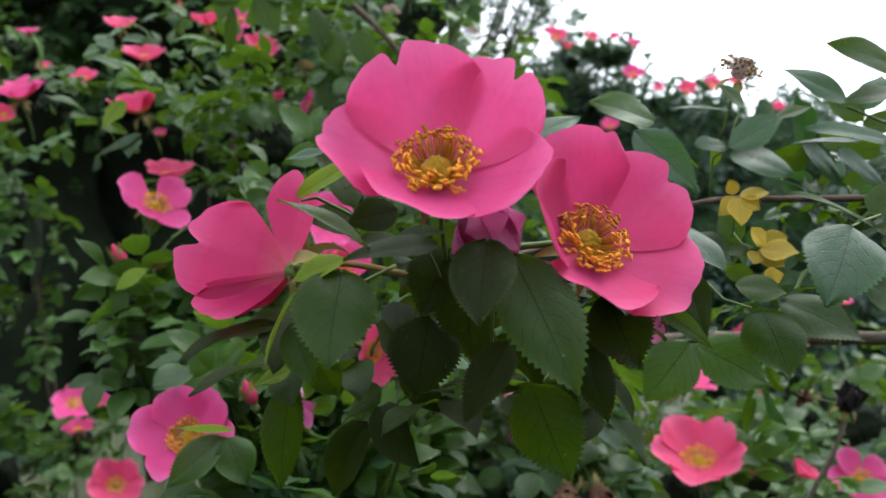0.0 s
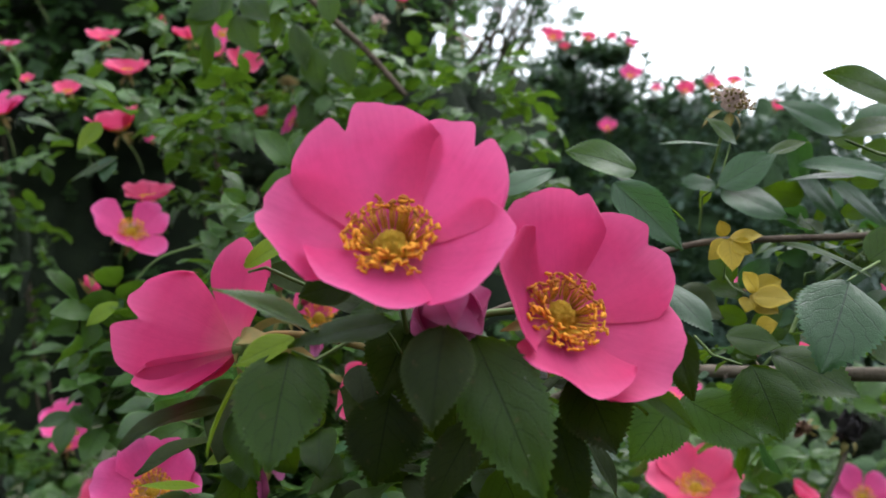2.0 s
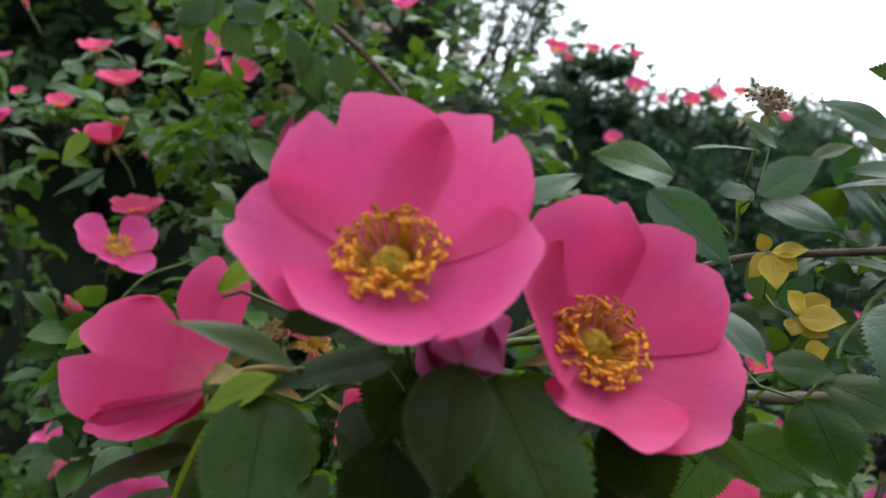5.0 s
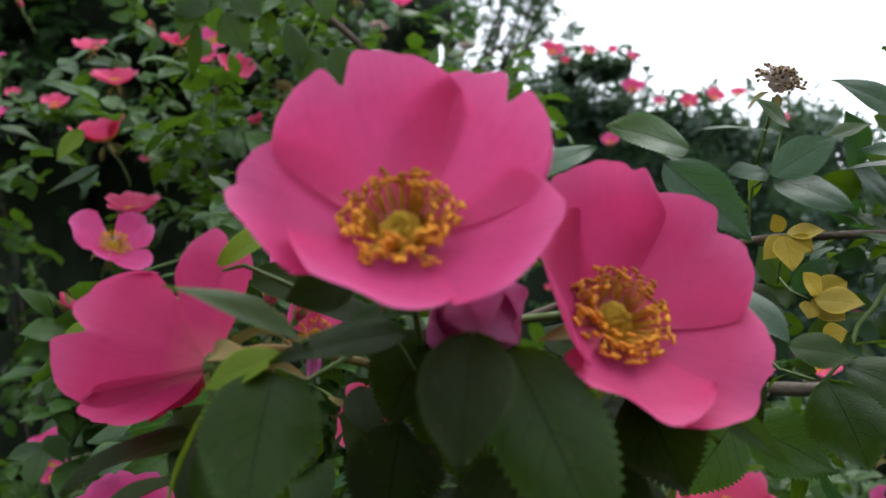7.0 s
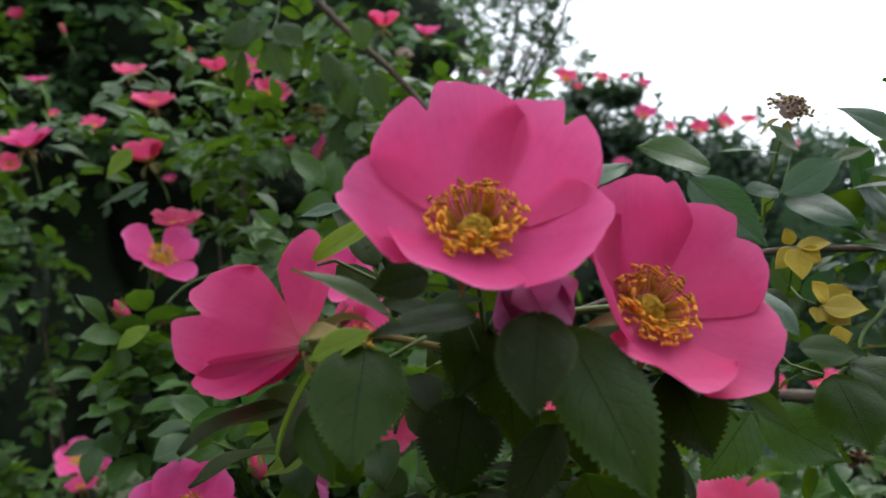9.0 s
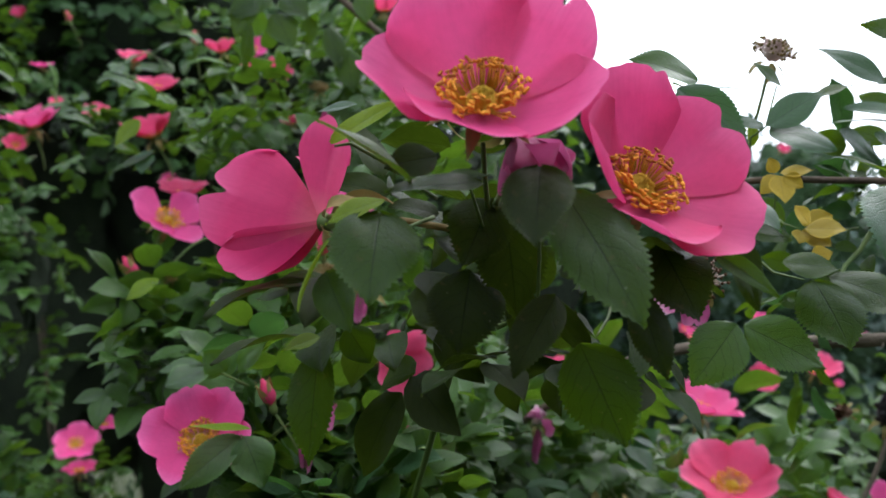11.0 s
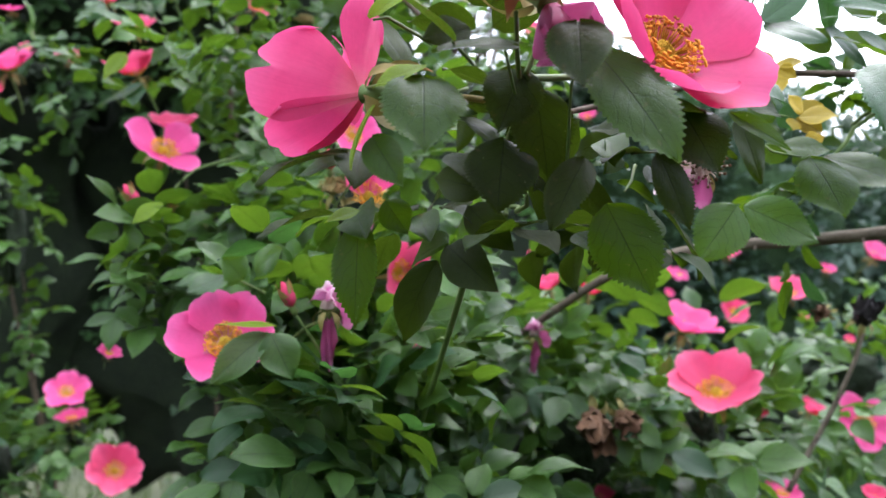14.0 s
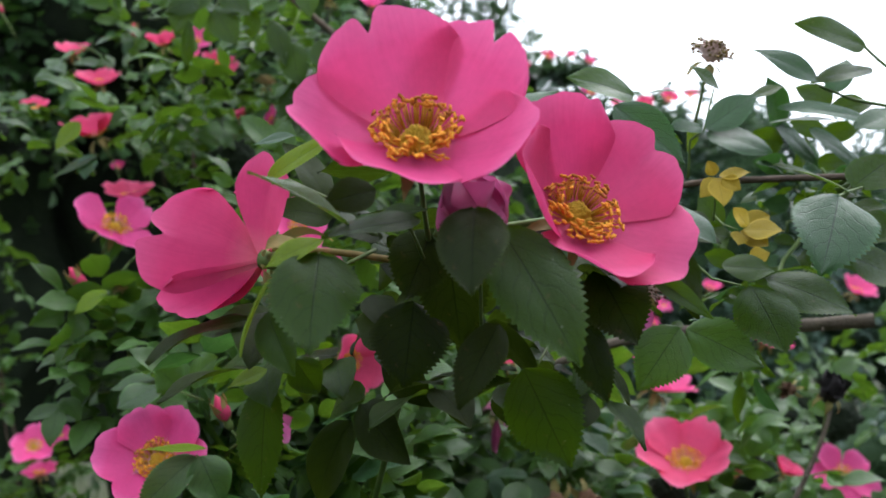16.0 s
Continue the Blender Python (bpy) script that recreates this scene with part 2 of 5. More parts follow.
def empty(name, m, label, category, group=""):
    ob = new(name)
    ob.empty_display_size = 0.01
    ob.matrix_basis = m
    return tagged(ob, label, category, group)


def facing(place, normal, spin=0.0, up=(0, 0, 1)):
    """A pose at place whose z is normal and whose y leans to up, turned by spin degrees about z."""
    z = Vector(normal).normalized()
    y = Vector(up) - z * z.dot(Vector(up))
    if y.length < 1e-4:
        y = Vector((0, 1, 0)) - z * z.y
    y.normalize()
    x = y.cross(z)
    m = Matrix((x, y, z)).transposed().to_4x4()
    return Matrix.Translation(place) @ m @ pose(0, 0, 0, 0, 0, spin)


def tube(points, radii, sides=7, noise_amp=0.0):
    """Vertices and faces of a tapered tube along points, closed at its ends."""
    pts = [Vector(p) for p in points]
    verts, faces = [], []
    side = Vector((0.3, 0.8, 0.5))
    for i, p in enumerate(pts):
        d = (pts[min(i + 1, len(pts) - 1)] - pts[max(i - 1, 0)]).normalized()
        a = side - d * side.dot(d)
        a.normalize()
        side = a
        b = d.cross(a)
        r = radii[i] if hasattr(radii, "__len__") else radii
        for k in range(sides):
            q = 2 * math.pi * k / sides
            rr = r * (1 + noise_amp * math.sin(3.1 * i + 2.3 * k))
            verts.append(p + (a * math.cos(q) + b * math.sin(q)) * rr)
    for i in range(len(pts) - 1):
        for k in range(sides):
            k2 = (k + 1) % sides
            faces.append((i * sides + k, i * sides + k2, (i + 1) * sides + k2, (i + 1) * sides + k))
    faces.append(tuple(range(sides))[::-1])
    faces.append(tuple((len(pts) - 1) * sides + k for k in range(sides)))
    return verts, faces


def curve_points(a, b, sag=0.0, n=8, bend=(0, 0, 1), wob=0.0, rng=None):
    a, b, bend = Vector(a), Vector(b), Vector(bend)
    out = []
    for i in range(n + 1):
        t = i / n
        p = a.lerp(b, t) + bend * sag * 4 * t * (1 - t)
        if wob and rng and 0 < i < n:
            p += Vector((rng.uniform(-wob, wob), rng.uniform(-wob, wob), rng.uniform(-wob, wob)))
        out.append(p)
    return out


def join(pieces):
    verts, faces = [], []
    for v, f in pieces:
        k = len(verts)
        verts += v
        faces += [tuple(i + k for i in q) for q in f]
    return verts, faces


# ---- petals, leaves ----
def petal_arrays(length, width, e0, e1, cup=0.25, notch=0.1, notch_at=0.0, ruffle=0.03, twist=0.0, seed=0, nu=16, nv=14, shoulder=0.60, cleft=0.10, skew=0.0):
    """A petal from the flower's middle outwards: x across, y outwards, z along the flower's axis.
    e0, e1: how steeply it rises at its base and at its rim, in degrees. shoulder: how far its corners reach, cleft: how wide the notch is,
    skew: how much further one corner reaches than the other."""
    rng = random.Random(seed)
    ph = [rng.uniform(0, 6.3) for _ in range(5)]
    verts, uvs, faces = [], [], []
    yy, zz, prof = 0.0, 0.0, []
    for j in range(nv + 1):
        e = radians(e0 + (e1 - e0) * (j / nv) ** 0.8)
        prof.append((yy, zz, e))
        yy += math.cos(e) * length / nv
        zz += math.sin(e) * length / nv

    def along(s):
        x = min(max(s, 0), 1.12) * nv
        i = min(int(x), nv - 1)
        f = x - i
        return [prof[i][k] * (1 - f) + prof[i + 1][k] * f for k in range(3)]

    for j in range(nv + 1):
        v = j / nv
        half = width / 2 * (0.12 + 0.88 * math.sin(min(v / 0.74, 1) * math.pi / 2) ** 1.15)
        for i in range(nu + 1):
            u = 2 * i / nu - 1
            reach = shoulder + (1 - shoulder) * max(0.0, 1 - abs(u) ** 2.5) ** 0.5
            d = (u - notch_at) / cleft
            reach += notch * (0.30 * math.exp(-((abs(d) - 2.2) / 1.6) ** 2) - math.exp(-abs(d) ** 1.6))
            reach += skew * u + 0.016 * math.sin(4 * u + ph[0]) + 0.008 * math.sin(9 * u + ph[1]) + 0.005 * math.sin(21 * u + ph[2])
            s = v * (1 - v ** 3 + v ** 3 * reach) if v < 1 else reach
            y, z, e = along(s)
            lift = cup * half * u * u * (0.4 + 0.6 * v) + ruffle * length * v * v * (math.sin(3.2 * u + ph[2]) + 0.5 * math.sin(7 * u + ph[3] + 2 * v))
            lift += twist * u * half * v - 0.030 * length * v ** 5 * (1 + math.sin(5 * u + ph[4])) - 0.012 * length * math.exp(-(u / 0.16) ** 2) * v * (1 - 0.6 * v)
            verts.append((u * half, y - math.sin(e) * lift, z + math.cos(e) * lift))
            uvs.append((i / nu, v * (0.75 + 0.25 * reach)))
    for j in range(nv):
        for i in range(nu):
            a = j * (nu + 1) + i
            faces.append((a, a + 1, a + nu + 2, a + nu + 1))
    return verts, faces, uvs


def leaf_arrays(length, width, teeth=14, fold=0.25, curl=0.3, wave=0.05, seed=0, nu=3, tooth=0.05, point=1.0):
    """A leaflet along y from its base, blade up z: midrib fold, drooping tip, toothed margin."""
    rng = random.Random(seed)
    ph = rng.uniform(0, 6.3)
    rows = 2 * teeth
    verts, uvs, faces = [], [], []
    yy, zz, prof = 0.0, 0.0, []
    for j in range(rows + 1):
        e = -curl * (j / rows) ** 1.3
        prof.append((yy, zz, e))
        yy += math.cos(e) * length / rows
        zz += math.sin(e) * length / rows
    for j in range(rows + 1):
        v = j / rows
        h = width / 2 * max(0.0, math.sin(math.pi * v ** 0.82)) ** (0.66 + 0.30 * v) * (1 - 0.20 * point * v ** 3)
        h = max(h, 0.0006 * (1 - v))
        out = (tooth * width if j % 2 else 0.0) * min(1, 6 * v) * min(1, 5 * (1 - v))
        fwd = 0.75 * length / rows if j % 2 and tooth > 0.03 else 0.0
        y0, z0, e = prof[j]
        for i in range(-nu, nu + 1):
            u = i / nu
            hh = h + (out if abs(i) == nu else 0)
            lift = fold * abs(u) * h + wave * width * math.sin(7 * v + ph + 2.2 * u) * abs(u) - 0.12 * h * u * u
            ridge = -0.008 * width * math.cos(math.pi * 2 * (6.5 * v - 2.3 * abs(u))) * abs(u) * (1 - abs(u)) * 2
            dy = fwd if abs(i) == nu else 0.0
            verts.append((u * hh, y0 + dy * math.cos(e) - math.sin(e) * (lift + ridge), z0 + math.cos(e) * (lift + ridge)))
            uvs.append((u * 0.5 + 0.5, v))
    w = 2 * nu + 1
    for j in range(rows):
        for i in range(2 * nu):
            a = j * w + i
            faces.append((a, a + 1, a + w + 1, a + w))
    return verts, faces, uvs


# ---- rose flowers ----
def stamens_of(seed, count, radius, height, lean):
    """Filament and anther of each stamen, as (filament, anther, ripe): they spread away from the pistil."""
    rng = random.Random(seed)
    out = []
    for k in range(count):
        a = k * 2.39996 + rng.uniform(-0.2, 0.2)
        f = math.sqrt((k + 0.5) / count)
        r1 = radius * (0.66 + 0.62 * f) * rng.uniform(0.80, 1.18)
        h = height * (0.72 - 0.26 * f * f) * rng.uniform(0.7, 1.2)
        base = Vector((math.cos(a) * 0.0046, math.sin(a) * 0.0046, 0.0022))
        tip = Vector((math.cos(a) * r1, math.sin(a) * r1, 0.002 + h))
        tip.y += lean * h
        mid = base.lerp(tip, 0.5) + Vector((math.cos(a), math.sin(a), 0.4)) * 0.0007
        fil = tube([base, mid, tip], [0.00026, 0.00022, 0.00015], 4)
        d = Vector((-math.sin(a), math.cos(a), rng.uniform(-0.3, 0.3))) + Vector((rng.uniform(-1, 1), rng.uniform(-1, 1), rng.uniform(-0.5, 0.5))) * 0.7
        d.normalize()
        s = rng.uniform(0.7, 1.15)
        bend = Vector((rng.uniform(-1, 1), rng.uniform(-1, 1), rng.uniform(-1, 1))) * 0.0003
        q = [tip - d * 0.0011 * s, tip - d * 0.0007 * s + bend, tip + bend * 0.3, tip + d * 0.0007 * s + bend, tip + d * 0.0012 * s]
        lobe = tube(q, [0.00026 * s, 0.00058 * s, 0.00044 * s, 0.00056 * s, 0.00020 * s], 6, 0.3)
        out.append((fil, lobe, tip.y > 0.0005 and rng.random() < 0.6))
    return out


def add_stamens(root, seed, single, lean=0.0):
    """Single stamens, each with its anther, on the near flowers; joined ones on the bush."""
    rows = stamens_of(seed, 135, 0.0094, 0.0104, lean)
    if single:
        for fil, lobe, ripe in rows:
            st = part("stamen", mesh_from("stamen", *fil, None, M_FILAMENT), root)
            part("anther", mesh_from("anther", *lobe, None, M_ANTHER_BROWN if ripe else M_ANTHER), st)
        return
    rows = rows[::2]
    for name, pieces, m in (("filament_tuft", [r[0] for r in rows], M_FILAMENT), ("anther_tuft", [r[1] for r in rows], M_ANTHER)):
        part(name, mesh_from(name, *join(pieces), None, m), root)["kind"] = "stuff"


def dome(radius, height, rings=5, sides=14, bumps=0.12, seed=0):
    rng = random.Random(seed)
    verts, faces = [], []
    for j in range(rings + 1):
        q = j / rings * math.pi / 2
        for k in range(sides):
            a = 2 * math.pi * k / sides
            s = 1 + rng.uniform(-bumps, bumps)
            verts.append((math.cos(a) * math.cos(q) * radius * s, math.sin(a) * math.cos(q) * radius * s, math.sin(q) * height * s))
    for j in range(rings):
        for k in range(sides):
            k2 = (k + 1) % sides
            faces.append((j * sides + k, j * sides + k2, (j + 1) * sides + k2, (j + 1) * sides + k))
    faces.append(tuple(rings * sides + k for k in range(sides)))
    return verts, faces


def hip_mesh(r=0.0036, h=0.009):
    zs = [(-h, 0.0011), (-h * 0.85, r * 0.7), (-h * 0.55, r), (-h * 0.25, r * 0.85), (0.0, r * 0.75), (0.0016, r * 0.95)]
    v, f = tube([(0, 0, z) for z, _ in zs], [q for _, q in zs], 10)
    return mesh_from("receptacle", v, f, None, M_STEM)


def sepal_mesh(length, width, e0, e1, seed):
    v, f, uv = leaf_arrays(length, width, 5, 0.3, 0.0, 0.08, seed, 2, 0.02, 2.2)
    out = []
    for x, y, z in v:
        t = y / length
        e = radians(e0 + (e1 - e0) * t)
        out.append((x, 0.003 + math.cos(e) * y - math.sin(e) * z, -0.001 + math.sin(e) * y + math.cos(e) * z))
    return mesh_from("sepal", out, f, uv, M_SEPAL)


def rose_flower(m, label, petals, material, seed=0, stamens=True, sepals=(0.019, 0.0055, -15, -55), stem=None, group="rose flowers", size=1.0, lean=0.0, single=False):
    """petals: rows of (angle, length, width, e0, e1, cup, notch, notch_at, twist, and, if they differ, shoulder, cleft)."""
    root = empty("rose_flower", m, label, "flower", group)
    for k, (ang, ln, wd, e0, e1, cup, notch, at, twist, *own) in enumerate(petals):
        v, f, uv = petal_arrays(ln, wd, e0, e1, cup, notch, at, 0.022, twist, seed * 31 + k, *((48, 24) if single or not stamens else (20, 14)), *own)
        me = mesh_from("petal", v, f, uv, material)
        p = part("petal", me, root)
        p.matrix_basis = pose(0, 0, 0.0020 - 0.0005 * (k % 3), 0, 0, ang - 90)
    if stamens:
        add_stamens(root, seed + 5, single, lean)
        v, f = dome(0.0046, 0.0048, 10, 30, 0.16, seed)
        pist = part("pistil", mesh_from("pistil", v, f, None, M_PISTIL), root)
        pist.location.z = 0.0018
    part("receptacle", hip_mesh(), root)
    if sepals:
        for k in range(5):
            s = part("sepal", sepal_mesh(*sepals, seed * 7 + k), root)
            s.matrix_basis = pose(0, 0, 0, 0, 0, 72 * k + 20)
    if stem:
        v, f = tube(curve_points((0, 0, -0.0085), stem, 0.004, 6, (0, 1, 0)), [0.0011] * 7, 7)
        part("flower_stalk", mesh_from("flower_stalk", v, f, None, M_STEM), root)
    if size != 1.0:
        root.scale = (size, size, size)
    return root


CLEAR = []  # the flowers stand out of the bush: no leaf of it grows over them on the open side


def clear_round(place, r, reach=6):
    open_side = np.array((0.0, 0.0, 1.39)) - np.array(place)
    open_side /= np.linalg.norm(open_side)
    for k in range(reach):
        CLEAR.append((np.array(place) + open_side * r * (0.5 + 1.1 * k), r * (1.0 - 0.06 * k)))


def leaflet(root, base, tip, width, normal=(0, -0.8, 0.6), material=None, curl=0.35, fold=0.25, wave=0.05, seed=1, teeth=22):
    """One toothed leaflet from base to tip under root, its upper face towards normal."""
    base, tip = Vector(base), Vector(tip)
    y = tip - base
    ln = y.length * (1.0 + 0.03 * curl)
    y.normalize()
    z = Vector(normal) - y * y.dot(Vector(normal))
    z.normalize()
    x = y.cross(z)
    m = Matrix((x, y, z)).transposed().to_4x4()
    v, f, uv = leaf_arrays(ln, width, teeth, fold, curl, wave, seed, 4, 0.052)
    ob = part("leaflet", mesh_from("leaflet", v, f, uv, material or M_LEAF), root)
    ob.matrix_basis = Matrix.Translation(base - root.location) @ m @ Matrix.Rotation(0.42 * curl, 4, "X")
    return ob


def rose_leaf(label, rachis, leaflets, material, group="rose leaves", thick=0.0006):
    """A compound leaf: its stalk runs through the points of rachis, leaflets sit at their own bases."""
    root = empty("rose_leaf", Matrix.Translation(rachis[0]), label, "leaf", group)
    pts = [Vector(p) - root.location for p in rachis]
    fine = []
    for a, b in zip(pts, pts[1:]):
        fine += curve_points(a, b, 0, 4)[:-1]
    fine.append(pts[-1])
    n = len(fine)
    v, f = tube(fine, [thick * (1.2 - 0.6 * i / n) for i in range(n)], 6)
    part("leaf_stalk", mesh_from("leaf_stalk", v, f, None, M_STEM), root)
    for k, (base, tip, width, normal, curl, fold, *own) in enumerate(leaflets):
        leaflet(root, base, tip, width, normal, own[0] if own else material, curl, fold, 0.05, k + len(leaflets) * 17)
    return root


# ---- the near cluster: three open flowers, a folding bud and their leaves ----
P_A = [
    (106, 0.0395, 0.044, 9, 58, 0.16, 0.11, -0.20, 0.0, 0.56, 0.09),
    (46, 0.0405, 0.038, 4, 57, 0.14, 0.11, 0.12, 0.0, 0.56, 0.11),
    (-20, 0.0365, 0.036, -4, 54, 0.26, 0.01, 0.0, 0.0, 0.50),
    (-112, 0.0270, 0.036, 0, 54, 0.18, 0.02, 0.3, 0.10, 0.62),
    (172, 0.0370, 0.038, -6, 52, 0.30, 0.02, 0.0, -0.05, 0.52),
]
rose_flower(facing((-0.0019, 0.2219, 1.4230), (0.0, -0.82, 0.57)), "wide open pink rose with orange stamens and notched petals", P_A, M_PINK, 1, lean=0.1, single=True, sepals=(0.014, 0.0045, 5, -20))
P_B = [
    (101, 0.0390, 0.040, 12, 54, 0.22, 0.03, 0.5, 0.0, 0.60),
    (32, 0.0395, 0.039, 6, 42, 0.18, 0.08, 0.05, 0.0, 0.56, 0.14),
    (-37, 0.0375, 0.042, 0, 40, 0.20, 0.02, 0.2, 0.0, 0.58),
    (-104, 0.0345, 0.036, -4, 60, 0.30, 0.02, 0.0, 0.0, 0.62),
    (166, 0.0370, 0.040, 4, 74, 0.45, 0.02, 0.0, 0.0, 0.60),
]
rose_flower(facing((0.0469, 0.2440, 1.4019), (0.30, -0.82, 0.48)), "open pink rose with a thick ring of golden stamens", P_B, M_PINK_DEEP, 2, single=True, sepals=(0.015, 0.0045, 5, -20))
P_C = [
    (98, 0.0340, 0.026, 12, -2, 0.25, 0.12, 0.1, 0.0, 0.66, 0.14),
    (20, 0.0385, 0.037, 46, 66, 0.18, 0.17, 0.05, 0.0, 0.62, 0.13, 0.08),
    (-70, 0.0385, 0.031, 46, 62, 0.22, 0.03, 0.0, 0.0, 0.62),
    (-150, 0.0370, 0.036, 45, 66, 0.35, 0.03, 0.0, 0.0, 0.62),
    (150, 0.0350, 0.034, 35, 55, 0.30, 0.10, 0.0, 0.0, 0.62),
]
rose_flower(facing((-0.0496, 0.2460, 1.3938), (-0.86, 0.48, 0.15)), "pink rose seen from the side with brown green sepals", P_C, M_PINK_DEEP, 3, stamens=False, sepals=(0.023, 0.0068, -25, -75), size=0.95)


def folded_bud(place, normal, label, material, size=1.0):
    """A fading flower whose petals have closed over one another."""
    rows = [(72 * k + 10, 0.022 + 0.001 * (k % 2), 0.024, 40, 112, 0.8, 0.03, 0.0, 0.2) for k in range(5)]
    return rose_flower(facing(place, normal), label, rows, material, 9, stamens=False, size=size)


folded_bud((0.0075, 0.2319, 1.4178), (0.42, -0.35, -0.80), "fading mauve rose folding closed and nodding", M_MAUVE, 1.05)

D, B, Y, W = M_LEAF_DARK, M_LEAF_BLUE, M_LEAF_YOUNG, M_LEAF_YELLOW
CAM = (0, -1, 0.25)
UP = (0, -0.5, 0.85)
rose_leaf("dark green toothed rose leaf hanging under the flowers", [(-0.0161, 0.2500, 1.3957), (-0.0264, 0.2401, 1.3904), (-0.0316, 0.2320, 1.3946)], [
    ((-0.0314, 0.2280, 1.3944), (-0.0323, 0.2052, 1.3674), 0.0245, (0.05, -0.85, 0.5), 0.35, 0.18, M_LEAF),
    ((-0.0482, 0.2351, 1.3776), (-0.0387, 0.2222, 1.3601), 0.0120, (-0.3, -0.8, 0.4), 0.2, 0.3, M_LEAF),
    ((-0.0461, 0.2351, 1.3884), (-0.0541, 0.2252, 1.3660), 0.0060, (-0.8, -0.3, 0.4), 0.3, 0.5, Y),
    ((-0.0303, 0.2300, 1.3985), (-0.0467, 0.2261, 1.3909), 0.0100, (0.1, -0.5, 0.8), 0.3, 0.2, Y),
], M_LEAF)
rose_leaf("long hanging pair of green rose leaflets", [(-0.0387, 0.2750, 1.3595), (-0.0463, 0.2700, 1.3571), (-0.0541, 0.2680, 1.3548)], [
    ((-0.0554, 0.2680, 1.3540), (-0.0577, 0.2620, 1.3157), 0.0165, (-0.25, -0.85, 0.2), 0.15, 0.35, M_LEAF),
    ((-0.0459, 0.2680, 1.3605), (-0.0381, 0.2680, 1.3482), 0.0120, CAM, 0.15, 0.3, M_LEAF),
    ((-0.0552, 0.2680, 1.3574), (-0.0670, 0.2620, 1.3526), 0.0075, UP, 0.15, 0.3, Y),
], M_LEAF)
rose_leaf("narrow dark rose leaf seen along its edge", [(-0.0151, 0.2350, 1.3996), (-0.0196, 0.2250, 1.4010), (-0.0227, 0.2180, 1.4020)], [
    ((-0.0221, 0.2160, 1.4013), (-0.0450, 0.1999, 1.4142), 0.0100, (0.35, -0.35, 0.85), 0.2, 0.5, M_LEAF_BUSH),
], M_LEAF)
rose_leaf("young yellow green leaf tip behind the petals", [(-0.0276, 0.2500, 1.4111), (-0.0419, 0.2439, 1.4183), (-0.0467, 0.2419, 1.4170)], [
    ((-0.0483, 0.2440, 1.4185), (-0.0263, 0.2440, 1.4319), 0.0085, (-0.3, -0.8, 0.5), 0.2, 0.3, Y),
    ((-0.0418, 0.2618, 1.4357), (-0.0564, 0.2618, 1.4329), 0.0062, (0, -0.6, 0.8), 0.2, 0.3, B),
], Y)
rose_leaf("bronze green leaves below the open flower, some darkened for shade", [(0.0012, 0.2501, 1.3862), (-0.0025, 0.2400, 1.3959), (-0.0056, 0.2300, 1.4028)], [
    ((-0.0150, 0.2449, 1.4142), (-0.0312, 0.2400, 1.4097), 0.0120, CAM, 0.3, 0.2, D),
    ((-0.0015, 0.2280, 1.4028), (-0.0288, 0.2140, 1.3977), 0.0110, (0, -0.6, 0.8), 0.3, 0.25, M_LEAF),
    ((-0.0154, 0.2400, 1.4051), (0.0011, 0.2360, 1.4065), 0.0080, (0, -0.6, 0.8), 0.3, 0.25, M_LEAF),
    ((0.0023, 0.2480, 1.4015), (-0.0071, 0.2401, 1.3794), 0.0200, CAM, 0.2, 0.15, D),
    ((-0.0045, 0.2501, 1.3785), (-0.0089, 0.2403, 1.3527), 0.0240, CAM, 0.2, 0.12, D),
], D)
rose_leaf("bronze tinged toothed leaflets below the flowers, some darkened for shade", [(0.0169, 0.2552, 1.3625), (0.0162, 0.2401, 1.3868), (0.0135, 0.2150, 1.4033)], [
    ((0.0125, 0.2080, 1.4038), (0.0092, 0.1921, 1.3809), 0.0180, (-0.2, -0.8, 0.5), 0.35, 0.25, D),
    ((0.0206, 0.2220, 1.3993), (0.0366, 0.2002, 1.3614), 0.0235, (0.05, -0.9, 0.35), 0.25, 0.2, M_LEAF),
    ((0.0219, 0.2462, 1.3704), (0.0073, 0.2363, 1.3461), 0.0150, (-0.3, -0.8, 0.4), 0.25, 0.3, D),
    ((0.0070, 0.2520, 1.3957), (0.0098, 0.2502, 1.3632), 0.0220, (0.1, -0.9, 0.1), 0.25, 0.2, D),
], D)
rose_leaf("large green hanging leaflets with toothed margins", [(0.0434, 0.2622, 1.3695), (0.0389, 0.2522, 1.3629), (0.0328, 0.2402, 1.3581)], [
    ((0.0298, 0.2520, 1.3552), (0.0424, 0.2470, 1.3240), 0.0245, (-0.1, -0.95, 0.2), 0.15, 0.12, M_LEAF),
    ((0.0464, 0.2462, 1.3714), (0.0536, 0.2403, 1.3448), 0.0140, (0.2, -0.9, 0.2), 0.15, 0.2, D),
    ((0.0535, 0.2441, 1.3866), (0.0632, 0.2382, 1.3623), 0.0220, (0.1, -0.9, 0.2), 0.2, 0.15, D),
    ((0.0704, 0.2441, 1.3836), (0.0865, 0.2362, 1.3693), 0.0068, (-0.55, -0.4, 0.7), 0.2, 0.4, M_LEAF),
], M_LEAF)
